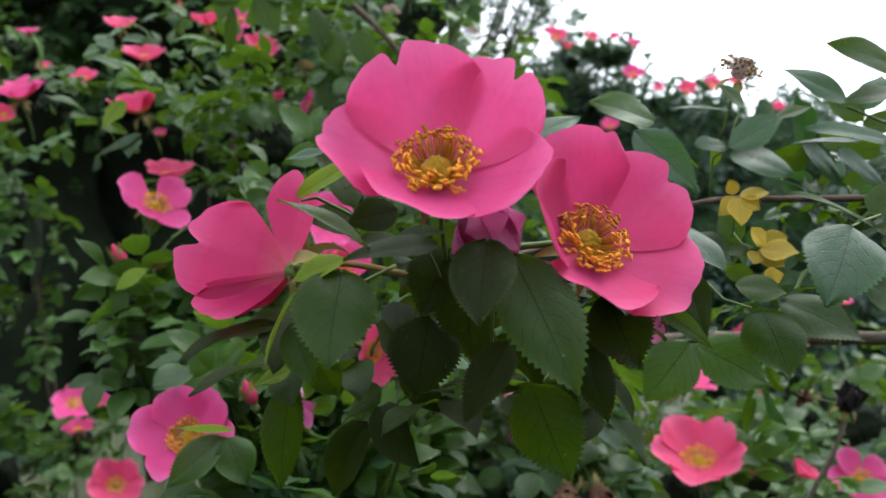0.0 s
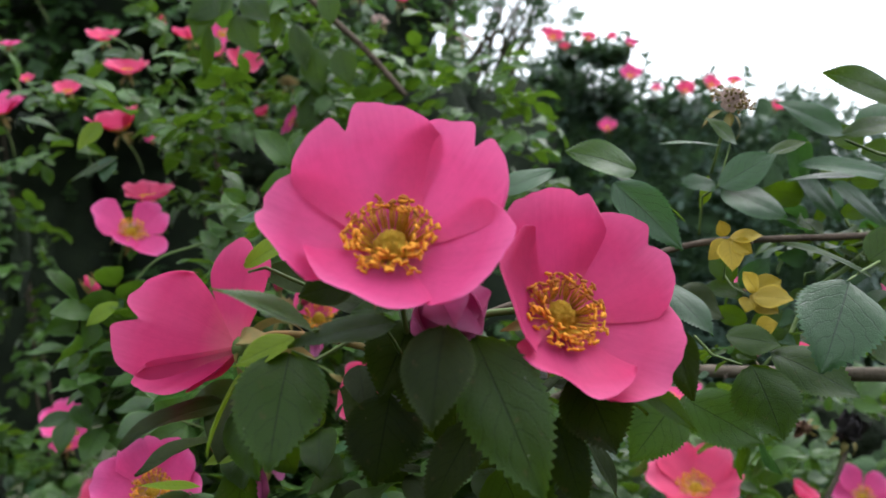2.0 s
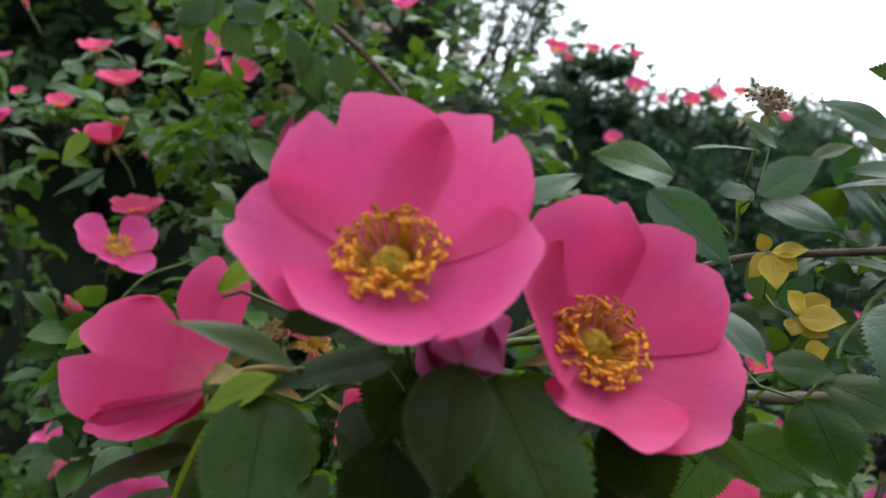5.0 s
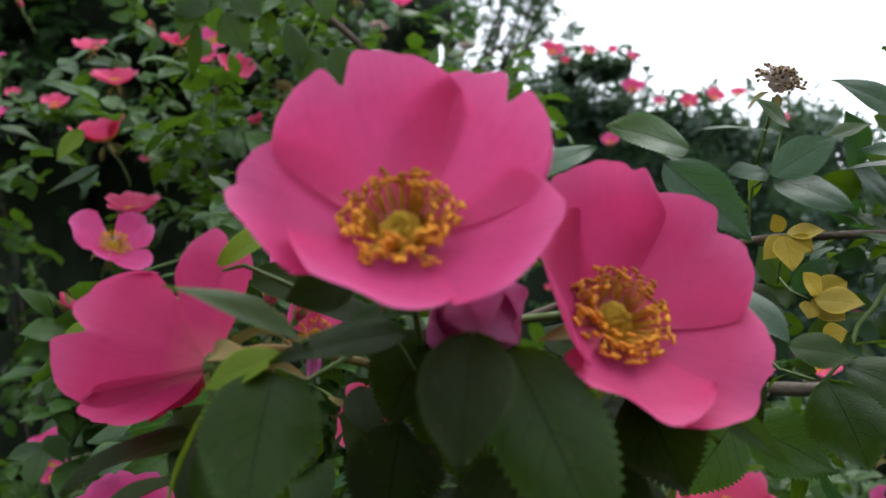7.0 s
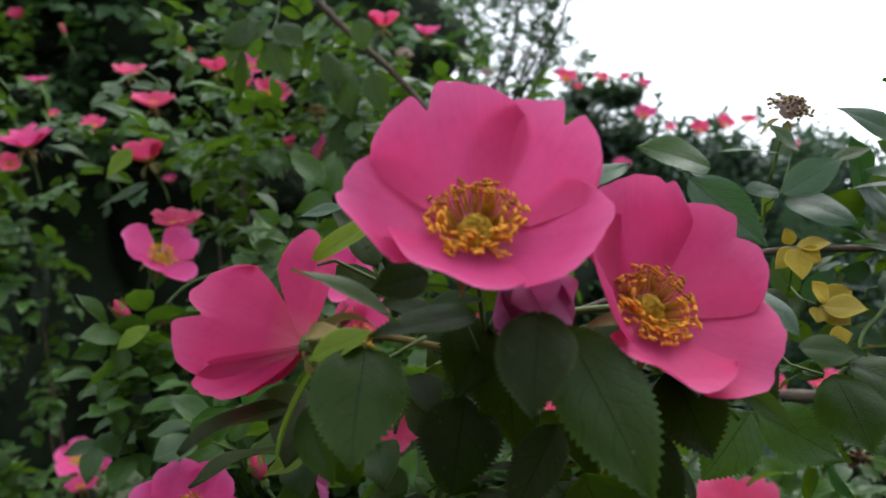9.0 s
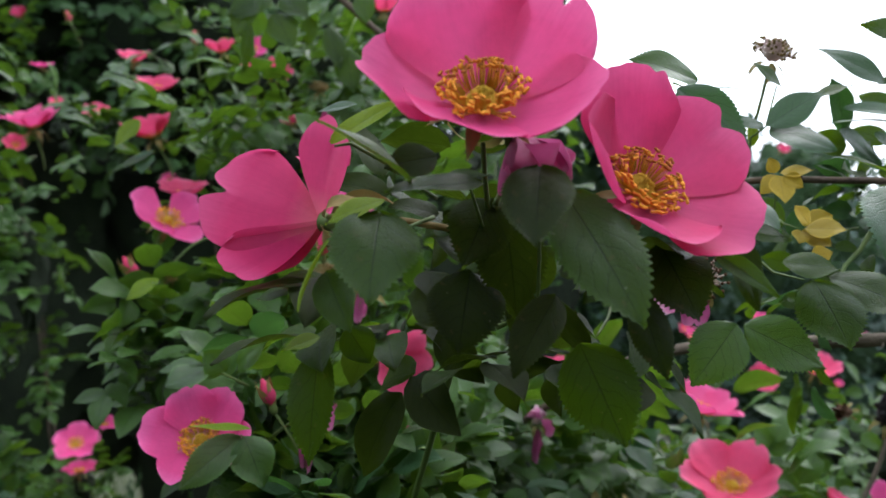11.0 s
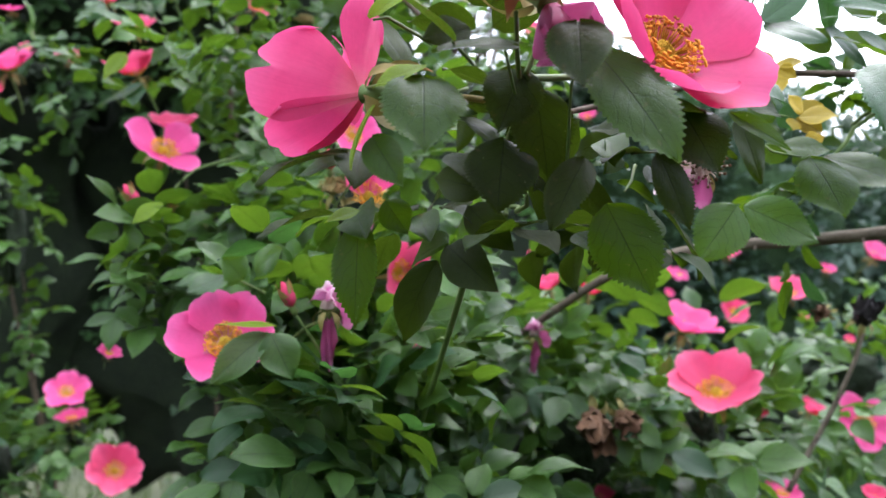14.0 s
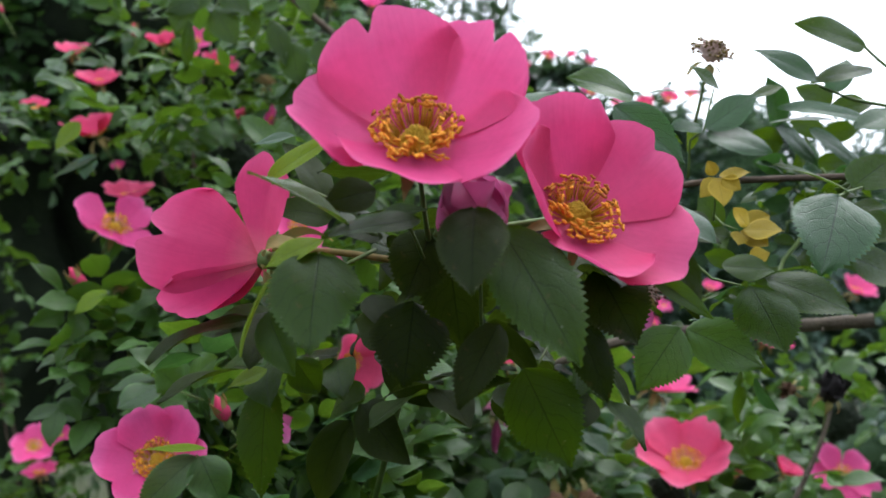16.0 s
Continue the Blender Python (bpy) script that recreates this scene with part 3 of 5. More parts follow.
rose_leaf("blue green waxy leaflets behind the flowers", [(0.0934, 0.2999, 1.4157), (0.0814, 0.2898, 1.4329), (0.0756, 0.2848, 1.4459)], [
    ((0.0730, 0.2818, 1.4467), (0.0942, 0.2719, 1.4226), 0.0150, (-0.5, -0.5, 0.7), 0.25, 0.45, B),
    ((0.0916, 0.2900, 1.4107), (0.1058, 0.2761, 1.3925), 0.0155, (0.1, -0.5, 0.85), 0.3, 0.2, B),
    ((0.0831, 0.2897, 1.4518), (0.0561, 0.2837, 1.4584), 0.0150, (0.1, -0.86, 0.5), 0.3, 0.3, M_LEAF_BUSH),
    ((0.0315, 0.2698, 1.4426), (0.0516, 0.2758, 1.4508), 0.0110, (0.1, -0.6, 0.75), 0.25, 0.2, B),
    ((0.0728, 0.2868, 1.4502), (0.1016, 0.2918, 1.4332), 0.0100, (0.2, -0.4, 0.9), 0.3, 0.3, M_LEAF),
], B)
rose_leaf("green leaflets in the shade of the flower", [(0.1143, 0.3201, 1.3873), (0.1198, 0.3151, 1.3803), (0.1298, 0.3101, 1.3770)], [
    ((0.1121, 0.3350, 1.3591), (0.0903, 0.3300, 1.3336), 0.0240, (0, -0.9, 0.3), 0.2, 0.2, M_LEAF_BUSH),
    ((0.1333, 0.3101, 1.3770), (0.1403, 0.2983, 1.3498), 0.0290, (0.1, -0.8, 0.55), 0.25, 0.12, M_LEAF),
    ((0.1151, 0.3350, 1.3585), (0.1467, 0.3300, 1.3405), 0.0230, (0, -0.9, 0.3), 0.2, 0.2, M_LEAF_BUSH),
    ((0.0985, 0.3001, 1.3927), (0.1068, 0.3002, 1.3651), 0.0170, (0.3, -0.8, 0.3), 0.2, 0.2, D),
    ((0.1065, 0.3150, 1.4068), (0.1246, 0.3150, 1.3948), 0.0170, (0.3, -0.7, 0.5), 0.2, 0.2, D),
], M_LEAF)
rose_leaf("large pale green leaf on the woody cane", [(0.1963, 0.3299, 1.4173), (0.1773, 0.3099, 1.4139), (0.1630, 0.2950, 1.4105)], [
    ((0.1609, 0.2900, 1.4103), (0.1404, 0.2701, 1.3806), 0.0290, (0.1, -0.6, 0.8), 0.35, 0.22, B),
    ((0.1808, 0.3100, 1.4115), (0.1405, 0.2999, 1.4249), 0.0095, (0.1, -0.5, 0.9), 0.25, 0.3, M_LEAF),
    ((0.1495, 0.3301, 1.3794), (0.1802, 0.3152, 1.3622), 0.0240, (0, -0.7, 0.7), 0.25, 0.15, M_LEAF),
    ((0.1325, 0.3351, 1.3854), (0.1546, 0.3301, 1.3819), 0.0160, (0, -0.7, 0.7), 0.25, 0.15, M_LEAF),
    ((0.1912, 0.3299, 1.4173), (0.2114, 0.3299, 1.4300), 0.0200, (0, -0.7, 0.7), 0.25, 0.15, M_LEAF),
    ((0.1916, 0.3351, 1.3868), (0.2166, 0.3302, 1.3718), 0.0240, (0, -0.7, 0.7), 0.25, 0.15, M_LEAF),
], M_LEAF)
rose_leaf("blue green compound rose leaf against the sky", [(0.1336, 0.3699, 1.4293), (0.1337, 0.3648, 1.4471), (0.1398, 0.3617, 1.4517), (0.1471, 0.3646, 1.4723)], [
    ((0.1396, 0.3597, 1.4514), (0.1629, 0.3517, 1.4654), 0.0175, (0, -0.75, 0.6), 0.25, 0.15, B),
    ((0.1407, 0.3598, 1.4503), (0.1634, 0.3448, 1.4361), 0.0200, (0, -0.75, 0.6), 0.25, 0.15, B),
    ((0.1387, 0.3617, 1.4528), (0.1206, 0.3557, 1.4524), 0.0115, (0, -0.75, 0.6), 0.25, 0.15, B),
    ((0.1503, 0.3656, 1.4719), (0.1331, 0.3616, 1.4839), 0.0120, (0, -0.7, 0.7), 0.25, 0.2, M_LEAF),
    ((0.1454, 0.3746, 1.4725), (0.1151, 0.3696, 1.4726), 0.0050, (0, -0.4, 0.9), 0.2, 0.3, B),
    ((0.1391, 0.3717, 1.4577), (0.1336, 0.3698, 1.4420), 0.0080, (0.6, -0.6, 0.5), 0.2, 0.3, Y),
    ((0.1653, 0.3677, 1.4667), (0.1835, 0.3646, 1.4723), 0.0110, (0.1, -0.5, 0.9), 0.25, 0.3, M_LEAF),
], B)
rose_leaf("grey green leaf sprays reaching across the sky", [(0.2624, 0.3997, 1.4670), (0.2289, 0.3847, 1.4689), (0.2085, 0.3796, 1.4753)], [
    ((0.2074, 0.3776, 1.4784), (0.1701, 0.3695, 1.4920), 0.0150, (0.1, -0.93, 0.40), 0.25, 0.2, B),
    ((0.2409, 0.3895, 1.4982), (0.1980, 0.3795, 1.5085), 0.0190, (0.1, -0.95, 0.35), 0.25, 0.2, M_LEAF),
    ((0.2439, 0.3896, 1.4862), (0.2012, 0.3746, 1.4760), 0.0120, (0, -0.8, 0.6), 0.25, 0.2, M_LEAF),
    ((0.2318, 0.3797, 1.4578), (0.1794, 0.3677, 1.4622), 0.0140, (0, -0.75, 0.65), 0.25, 0.25, B),
    ((0.2143, 0.3797, 1.4578), (0.1723, 0.3647, 1.4538), 0.0080, (0, -0.4, 0.9), 0.2, 0.25, B),
    ((0.2107, 0.3947, 1.4564), (0.2349, 0.3898, 1.4324), 0.0140, (0.2, -0.8, 0.5), 0.25, 0.15, B),
    ((0.1940, 0.3977, 1.4605), (0.2137, 0.3948, 1.4359), 0.0150, (0.2, -0.8, 0.5), 0.25, 0.15, B),
    ((0.2200, 0.3698, 1.4506), (0.2456, 0.3697, 1.4592), 0.0170, (0, -0.6, 0.8), 0.25, 0.15, B),
], B, thick=0.0009)
rose_leaf("yellowed rose leaf with small leaflets", [(0.1452, 0.3700, 1.4080), (0.1424, 0.3599, 1.4188), (0.1416, 0.3559, 1.4274)], [
    ((0.1406, 0.3539, 1.4267), (0.1309, 0.3499, 1.4178), 0.0080, CAM, 0.2, 0.2, W),
    ((0.1414, 0.3539, 1.4267), (0.1400, 0.3459, 1.4128), 0.0110, CAM, 0.2, 0.15, W),
    ((0.1422, 0.3539, 1.4278), (0.1556, 0.3499, 1.4285), 0.0085, (0.1, -0.7, 0.7), 0.2, 0.2, W),
    ((0.1408, 0.3559, 1.4285), (0.1381, 0.3558, 1.4355), 0.0070, CAM, 0.2, 0.2, W),
    ((0.1410, 0.3579, 1.4264), (0.1490, 0.3559, 1.4186), 0.0090, (0.3, -0.7, 0.4), 0.4, 0.4, W),
    ((0.1425, 0.3519, 1.4260), (0.1505, 0.3499, 1.4205), 0.0080, (-0.3, -0.8, 0.3), 0.5, 0.4, W),
], W, thick=0.0004)
rose_leaf("yellowed drooping rose leaf", [(0.1452, 0.3700, 1.4109), (0.1457, 0.3600, 1.4051), (0.1487, 0.3520, 1.4022)], [
    ((0.1524, 0.3500, 1.4033), (0.1465, 0.3499, 1.4124), 0.0100, (0.1, -0.8, 0.6), 0.2, 0.2, W),
    ((0.1505, 0.3500, 1.4017), (0.1654, 0.3420, 1.4001), 0.0125, (0.1, -0.8, 0.6), 0.25, 0.2, W),
    ((0.1486, 0.3500, 1.4006), (0.1454, 0.3460, 1.3948), 0.0075, CAM, 0.2, 0.2, W),
    ((0.1509, 0.3540, 1.4012), (0.1621, 0.3500, 1.3937), 0.0110, (-0.2, -0.8, 0.4), 0.45, 0.4, W),
    ((0.1536, 0.3540, 1.4033), (0.1650, 0.3540, 1.4082), 0.0110, (0.2, -0.7, 0.5), 0.45, 0.35, W),
    ((0.1489, 0.3421, 1.3886), (0.1574, 0.3401, 1.3902), 0.0080, CAM, 0.2, 0.1, W),
], W, thick=0.0004)


def cane(name, label, points, r0, r1, material, thorns=0, seed=3, sides=9):
    """A woody cane through points with small hooked thorns as parts."""
    rng = random.Random(seed)
    root = empty(name, Matrix.Translation(points[0]), label, "cane", "rose canes")
    pts = [Vector(p) - root.location for p in points]
    fine = []
    for i in range(len(pts) - 1):
        p0, p1, p2, p3 = pts[max(i - 1, 0)], pts[i], pts[i + 1], pts[min(i + 2, len(pts) - 1)]
        for s in range(6):
            t = s / 6
            fine.append(0.5 * ((2 * p1) + (p2 - p0) * t + (2 * p0 - 5 * p1 + 4 * p2 - p3) * t * t + (3 * p1 - p0 - 3 * p2 + p3) * t ** 3))
    fine.append(pts[-1])
    n = len(fine) - 1
    v, f = tube(fine, [r0 + (r1 - r0) * i / n for i in range(n + 1)], sides, 0.05)
    part("bark", mesh_from("bark", v, f, None, material), root)
    for _ in range(thorns):
        i = rng.randint(1, n - 1)
        p = fine[i]
        d = (fine[i + 1] - fine[i - 1]).normalized()
        o = Vector((rng.uniform(-1, 1), rng.uniform(-1, 0.3), rng.uniform(-0.5, 1)))
        o = (o - d * o.dot(d)).normalized()
        r = r0 + (r1 - r0) * i / n
        v, f = tube([p + o * r * 0.6, p + o * (r + 0.0016) - d * 0.0004, p + o * (r + 0.0035) - d * 0.0018], [0.0012, 0.0007, 0.0001], 5)
        part("thorn", mesh_from("thorn", v, f, None, material), root)
    return root


cane("rose_cane", "green brown stem carrying the flower cluster", [(-0.0435, 0.4609, 1.2194), (-0.0175, 0.3605, 1.3139), (-0.0043, 0.3002, 1.3650), (0.0013, 0.2701, 1.3851), (0.0031, 0.2480, 1.3996)], 0.0017, 0.0012, M_STEM, 5)
cane("flower_stem", "thin green stalk under the open flower", [(0.0012, 0.2480, 1.3958), (0.0000, 0.2420, 1.4052), (-0.0011, 0.2339, 1.4158)], 0.0009, 0.0008, M_STEM)
cane("flower_stem", "thin stalk curving to the nodding bud", [(0.0031, 0.2460, 1.3987), (0.0079, 0.2460, 1.4090), (0.0108, 0.2419, 1.4141)], 0.0010, 0.0009, M_STEM)
cane("flower_stem", "green stalk of the golden centred flower", [(0.0031, 0.2460, 1.3977), (0.0233, 0.2620, 1.4016), (0.0414, 0.2620, 1.4036)], 0.0013, 0.0012, M_STEM)
cane("flower_stem", "brown green stalk of the sideways flower", [(-0.0007, 0.2501, 1.3900), (-0.0282, 0.2560, 1.3956), (-0.0439, 0.2560, 1.3964), (-0.0490, 0.2521, 1.3926)], 0.0012, 0.0011, M_SEPAL)
cane("leaf_twig", "thin green twig that carries leaves across the sky", [(0.3100, 0.4020, 1.4560), (0.2750, 0.3960, 1.4740), (0.2520, 0.3910, 1.4880), (0.2400, 0.3895, 1.4985)], 0.0011, 0.0007, M_STEM, 2, 21)
cane("rose_cane", "dark woody rose cane behind the flowers", [(0.0175, 0.3000, 1.3949), (0.0889, 0.3449, 1.4154), (0.1313, 0.3599, 1.4255), (0.1747, 0.3699, 1.4273), (0.2808, 0.3999, 1.4302)], 0.0012, 0.0019, M_CANE, 6)
cane("rose_cane", "grey brown cane running below the leaves", [(0.0451, 0.6000, 1.2782), (0.0981, 0.5400, 1.3214), (0.1303, 0.5200, 1.3352), (0.1672, 0.5000, 1.3429), (0.2191, 0.4800, 1.3446), (0.2742, 0.4500, 1.3483)], 0.0030, 0.0044, M_BARK, 5)


def dried_head(place, normal, label, material, size, seed, spiky=True, anther=None):
    """What is left of a flower: a knob with withered filaments or crumpled petals."""
    rng = random.Random(seed)
    root = empty("spent_flower", facing(place, normal), label, "dead flower", "spent flowers")
    w = 0.40 if anther else 0.72 if spiky else 0.45
    v, f = dome(size * w, size * (0.42 if spiky else 0.5), 6, 16, 0.25, seed)
    v2, f2 = dome(size * w, -size * (0.3 if spiky else 0.6), 5, 16, 0.2, seed + 1)
    vv, ff = join([(v, f), (v2, f2)])
    part("knob", mesh_from("knob", vv, ff, None, material), root)
    if spiky:
        threads, beads = [], []
        for k in range(95):
            a, q = rng.uniform(0, 6.28), rng.uniform(0.2, 1.62)
            d = Vector((math.cos(a) * math.sin(q), math.sin(a) * math.sin(q), math.cos(q)))
            e = Vector((d.x, d.y, d.z * 0.62)) * size * rng.uniform(0.75, 1.0) + Vector((rng.uniform(-1, 1), rng.uniform(-1, 1), rng.uniform(-1, 1))) * size * 0.15
            threads.append(tube([d * size * 0.35, d * size * 0.7, e], [size * 0.030, size * 0.028, size * 0.024], 4))
            beads.append(tube([e - d * size * 0.06, e, e + d * size * 0.07], [size * 0.03, size * 0.075, size * 0.03], 5))
        for name, some, m in (("withered_stamen_tuft", threads, material), ("withered_anther_tuft", beads, anther or material)):
            part(name, mesh_from(name, *join(some), None, m), root)["kind"] = "stuff"
    else:
        for k in range(16):
            v, f, uv = petal_arrays(size * rng.uniform(0.7, 1.4), size * rng.uniform(0.5, 0.9), 25, rng.uniform(90, 150), 0.9, 0.1, 0.0, 0.16, rng.uniform(-0.6, 0.6), seed + k, 8, 8)
            p = part("withered_petal", mesh_from("withered_petal", v, f, uv, material), root)
            p.matrix_basis = pose(0, 0, -size * 0.3, rng.uniform(-15, 15), 0, 51.4 * k + rng.uniform(-20, 20))
    for k in range(5):
        s = part("sepal", sepal_mesh(size * (1.1 if spiky else 0.7), size * 0.3, -20, -60, seed + k), root)
        s.matrix_basis = pose(0, 0, -size * 0.3, 0, 0, 72 * k)
    v, f = tube(curve_points((0, 0, -size * 0.5), (0.004, -0.003, -size * 0.5 - 0.03), 0.002, 5), [min(size * 0.07, 0.0009)] * 6, 6)
    part("flower_stalk", mesh_from("flower_stalk", v, f, None, M_STEM), root)
    return root


dried_head((0.1531, 0.3795, 1.4933), (0.25, -0.45, 0.85), "pale dried flower head with withered stamens", M_STRAW, 0.0115, 4, True, M_SEPAL)
spent = dried_head((0.0965, 0.3350, 1.3778), (-0.25, -0.85, 0.25), "spent rose with dark withered stamens and two pale petals", M_STRAW, 0.0115, 6, True, M_DRY)
for ang, ln, wd in ((205, 0.024, 0.013), (262, 0.020, 0.012)):
    v, f, uv = petal_arrays(ln, wd, -5, -40, 0.5, 0.05, 0.0, 0.05, 0.3, 300 + ang, 12, 12)
    part("petal", mesh_from("petal", v, f, uv, M_PALE if ang < 230 else M_MAUVE), spent).matrix_basis = pose(0, 0, -0.002, 0, 0, ang - 90)



# ---- flowers of the bushes ----
def proto(seed, material, label, spread, group, wide=0.035):
    rng = random.Random(seed)
    rows = []
    for k in range(5):
        rows.append((72 * k + rng.uniform(-8, 8) + 20, 0.038 * rng.uniform(0.92, 1.06), wide * rng.uniform(0.92, 1.1), 8 + spread * 0.2,
                     spread + rng.uniform(-10, 10), rng.uniform(0.2, 0.4), rng.choice((0.03, 0.06, 0.10)), rng.uniform(-0.1, 0.1), rng.uniform(-0.1, 0.1)))
    return rose_flower(Matrix.Identity(4), label, rows, material, seed, stem=(0.002, 0.004, -0.05), group=group)


PROTO = {
    "coral": proto(41, M_PINK_CORAL, "coral pink single rose on the bush", 42, "bush flowers"),
    "cup": proto(42, M_PINK_CORAL, "half open cupped pink rose on the bush", 66, "bush flowers"),
    "pink": proto(43, M_PINK, "pink single rose on the bush", 50, "bush flowers"),
    "magenta": proto(44, M_MAGENTA, "magenta rose with a whitish heart on the bush", 30, "bush flowers", 0.032),
    "flat": proto(45, M_MAGENTA, "flat open pale hearted magenta rose", 15, "bush flowers", 0.031),
}
USED = set()


def bloom(kind, place, normal, size=0.7, spin=0.0):
    m = facing(place, normal, spin)
    if kind in USED:
        ob = copy_thing(PROTO[kind], m)
    else:
        USED.add(kind)
        ob = PROTO[kind]
        ob.matrix_basis = m
    ob.scale = (size, size, size)
    clear_round(place, 0.036 * size)
    CLEAR.append((np.array(place) + np.array(Vector(normal).normalized()) * 0.018 * size, 0.044 * size))
    return ob


P_LOW = [
    (174, 0.0385, 0.037, 10, 30, 0.30, 0.02, 0.0, 0.0, 0.54),
    (112, 0.0360, 0.034, 14, 52, 0.30, 0.05, 0.2, 0.1, 0.56),
    (50, 0.0370, 0.035, 12, 48, 0.30, 0.04, -0.2, 0.0, 0.54),
    (-22, 0.0390, 0.036, 8, 34, 0.28, 0.02, 0.0, 0.0, 0.54),
    (-98, 0.0370, 0.038, 8, 40, 0.25, 0.08, 0.0, 0.0, 0.58, 0.14),
]
rose_flower(facing((-0.1379, 0.4000, 1.2992), (0.05, -0.80, 0.58)), "open magenta rose with broad rounded petals low in the bush", P_LOW, M_MAGENTA, 4, single=True, size=0.80)
clear_round((-0.1379, 0.4000, 1.2992), 0.036)
P_SIDE = [
    (158, 0.0390, 0.042, 12, 38, 0.25, 0.03, 0.0, 0.0, 0.58),
    (28, 0.0350, 0.038, 12, 46, 0.30, 0.10, 0.0, 0.0, 0.58, 0.14),
    (-62, 0.0380, 0.032, 10, 26, 0.35, 0.02, 0.0, 0.0, 0.55),
    (-130, 0.0250, 0.026, 10, 30, 0.30, 0.02, 0.0, 0.0, 0.58),
]
rose_flower(facing((-0.2387, 0.6100, 1.4374), (0.50, -0.62, 0.60)), "magenta rose with a whitish heart that has lost a petal", P_SIDE, M_MAGENTA, 6, stem=(0.002, 0.004, -0.05), size=0.90)
clear_round((-0.2387, 0.6100, 1.4374), 0.034)
bloom("coral", (-0.2476, 0.6700, 1.4664), (0.1, -0.35, 0.9), 0.69, 0)
bloom("cup", (-0.3146, 0.7700, 1.5442), (-0.25, -0.3, 0.9), 0.91, 15)
bloom("coral", (-0.3679, 0.9100, 1.6362), (0.1, -0.45, 0.85), 0.80, 50)
bloom("coral", (-0.4156, 0.9500, 1.6879), (0.1, -0.45, 0.85), 0.65, 10)
bloom("magenta", (-0.5525, 0.9800, 1.6914), (0.0, -0.3, 0.9), 0.48, 40)
bloom("pink", (-0.4926, 0.8600, 1.5778), (0.0, -0.4, 0.9), 0.99, 0)
bloom("coral", (-0.5237, 0.8800, 1.5623), (0.3, -0.7, 0.5), 0.43, 20)
bloom("coral", (-0.5109, 1.0500, 1.6446), (0.1, -0.5, 0.6), 0.59, 0)
bloom("coral", (-0.5683, 1.0500, 1.6626), (0.1, -0.5, 0.6), 0.33, 0)
bloom("cup", (-0.2617, 0.8200, 1.6517), (-0.1, -0.3, 0.9), 0.58, 30)
bloom("magenta", (-0.2321, 0.8400, 1.6626), (0.1, -0.8, 0.4), 0.49, 30)
bloom("coral", (-0.1949, 0.7800, 1.6142), (0.4, -0.6, 0.5), 0.55, 60)
bloom("pink", (-0.2227, 0.8000, 1.6307), (-0.3, -0.6, 0.6), 0.33, 60)
bloom("cup", (-0.1771, 0.8000, 1.5658), (-0.3, -0.4, 0.7), 0.35, 0)
bloom("magenta", (-0.1329, 0.7400, 1.5478), (-0.75, -0.5, 0.3), 0.41, 0)
bloom("magenta", (-0.0730, 0.4600, 1.4185), (0.5, -0.75, 0.3), 0.51, 0)
bloom("cup", (-0.0842, 0.8600, 1.7132), (0.0, -0.3, 0.95), 0.67, 20)
bloom("pink", (-0.0365, 0.9000, 1.7179), (0.1, -0.3, 0.95), 0.53, 40)
bloom("cup", (-0.2295, 0.8000, 1.6948), (0.1, -0.3, 0.95), 0.16, 40)
bloom("magenta", (-0.2902, 0.6200, 1.2743), (0.4, -0.3, 0.85), 0.30, 0)
bloom("coral", (-0.0495, 0.5000, 1.3354), (0.75, -0.62, -0.2), 0.73, 40)
bloom("magenta", (-0.0413, 0.5200, 1.2822), (0.3, -0.3, 0.85), 0.25, 0)
bloom("coral", (-0.1066, 0.8600, 1.1070), (0.0, -0.95, 0.25), 0.84, 20)
bloom("pink", (-0.2349, 0.8000, 1.1495), (0.2, -0.7, 0.6), 0.21, 0)
bloom("coral", (-0.4512, 1.0200, 1.0775), (0.35, -0.75, 0.5), 1.09, 30)
bloom("magenta", (-0.5498, 1.1000, 1.1721), (0.25, -0.6, 0.7), 0.91, 0)
bloom("magenta", (-0.5435, 1.1000, 1.1334), (0.0, -0.2, 0.95), 0.70, 40)
bloom("cup", (0.0753, 0.6200, 1.3129), (-0.2, -0.2, 0.95), 0.48, 0)
bloom("cup", (0.1170, 0.6600, 1.3066), (0.3, -0.2, 0.9), 0.58, 40)
bloom("pink", (0.2508, 0.8000, 1.2546), (0.35, -0.25, 0.9), 1.15, 20)
bloom("coral", (0.2297, 0.6600, 1.2119), (-0.22, -0.50, 0.84), 1.22, 35)
bloom("coral", (0.6114, 1.5000, 1.2218), (0.0, -0.85, 0.4), 0.88, 0)
bloom("coral", (0.4735, 1.0000, 1.2793), (0.0, -0.5, 0.85), 0.85, 30)
bloom("pink", (0.6375, 1.5700, 1.3359), (0.1, -0.4, 0.85), 0.69, 0)
bloom("pink", (0.8450, 1.5600, 1.2953), (0.1, -0.5, 0.8), 0.57, 10)
bloom("pink", (0.8230, 1.3600, 1.3226), (0.3, -0.5, 0.8), 1.06, 20)
bloom("pink", (0.5023, 1.5800, 1.3007), (0.2, -0.5, 0.8), 0.65, 30)
bloom("flat", (0.6040, 1.7800, 1.2949), (0.1, -0.7, 0.6), 0.56, 0)
bloom("coral", (0.0179, 1.0000, 1.3687), (0.1, -0.6, 0.7), 0.46, 0)
bloom("cup", (0.3710, 0.7700, 1.1680), (0.5, -0.3, 0.8), 0.54, 0)
bloom("flat", (0.5081, 0.9000, 1.1226), (0.05, -0.8, 0.5), 1.05, 18)
bloom("cup", (0.3314, 0.8000, 1.1590), (0.0, -0.3, 0.9), 0.35, 0)
bloom("magenta", (0.2857, 0.6600, 1.1195), (0.0, -0.3, 0.9), 0.48, 20)
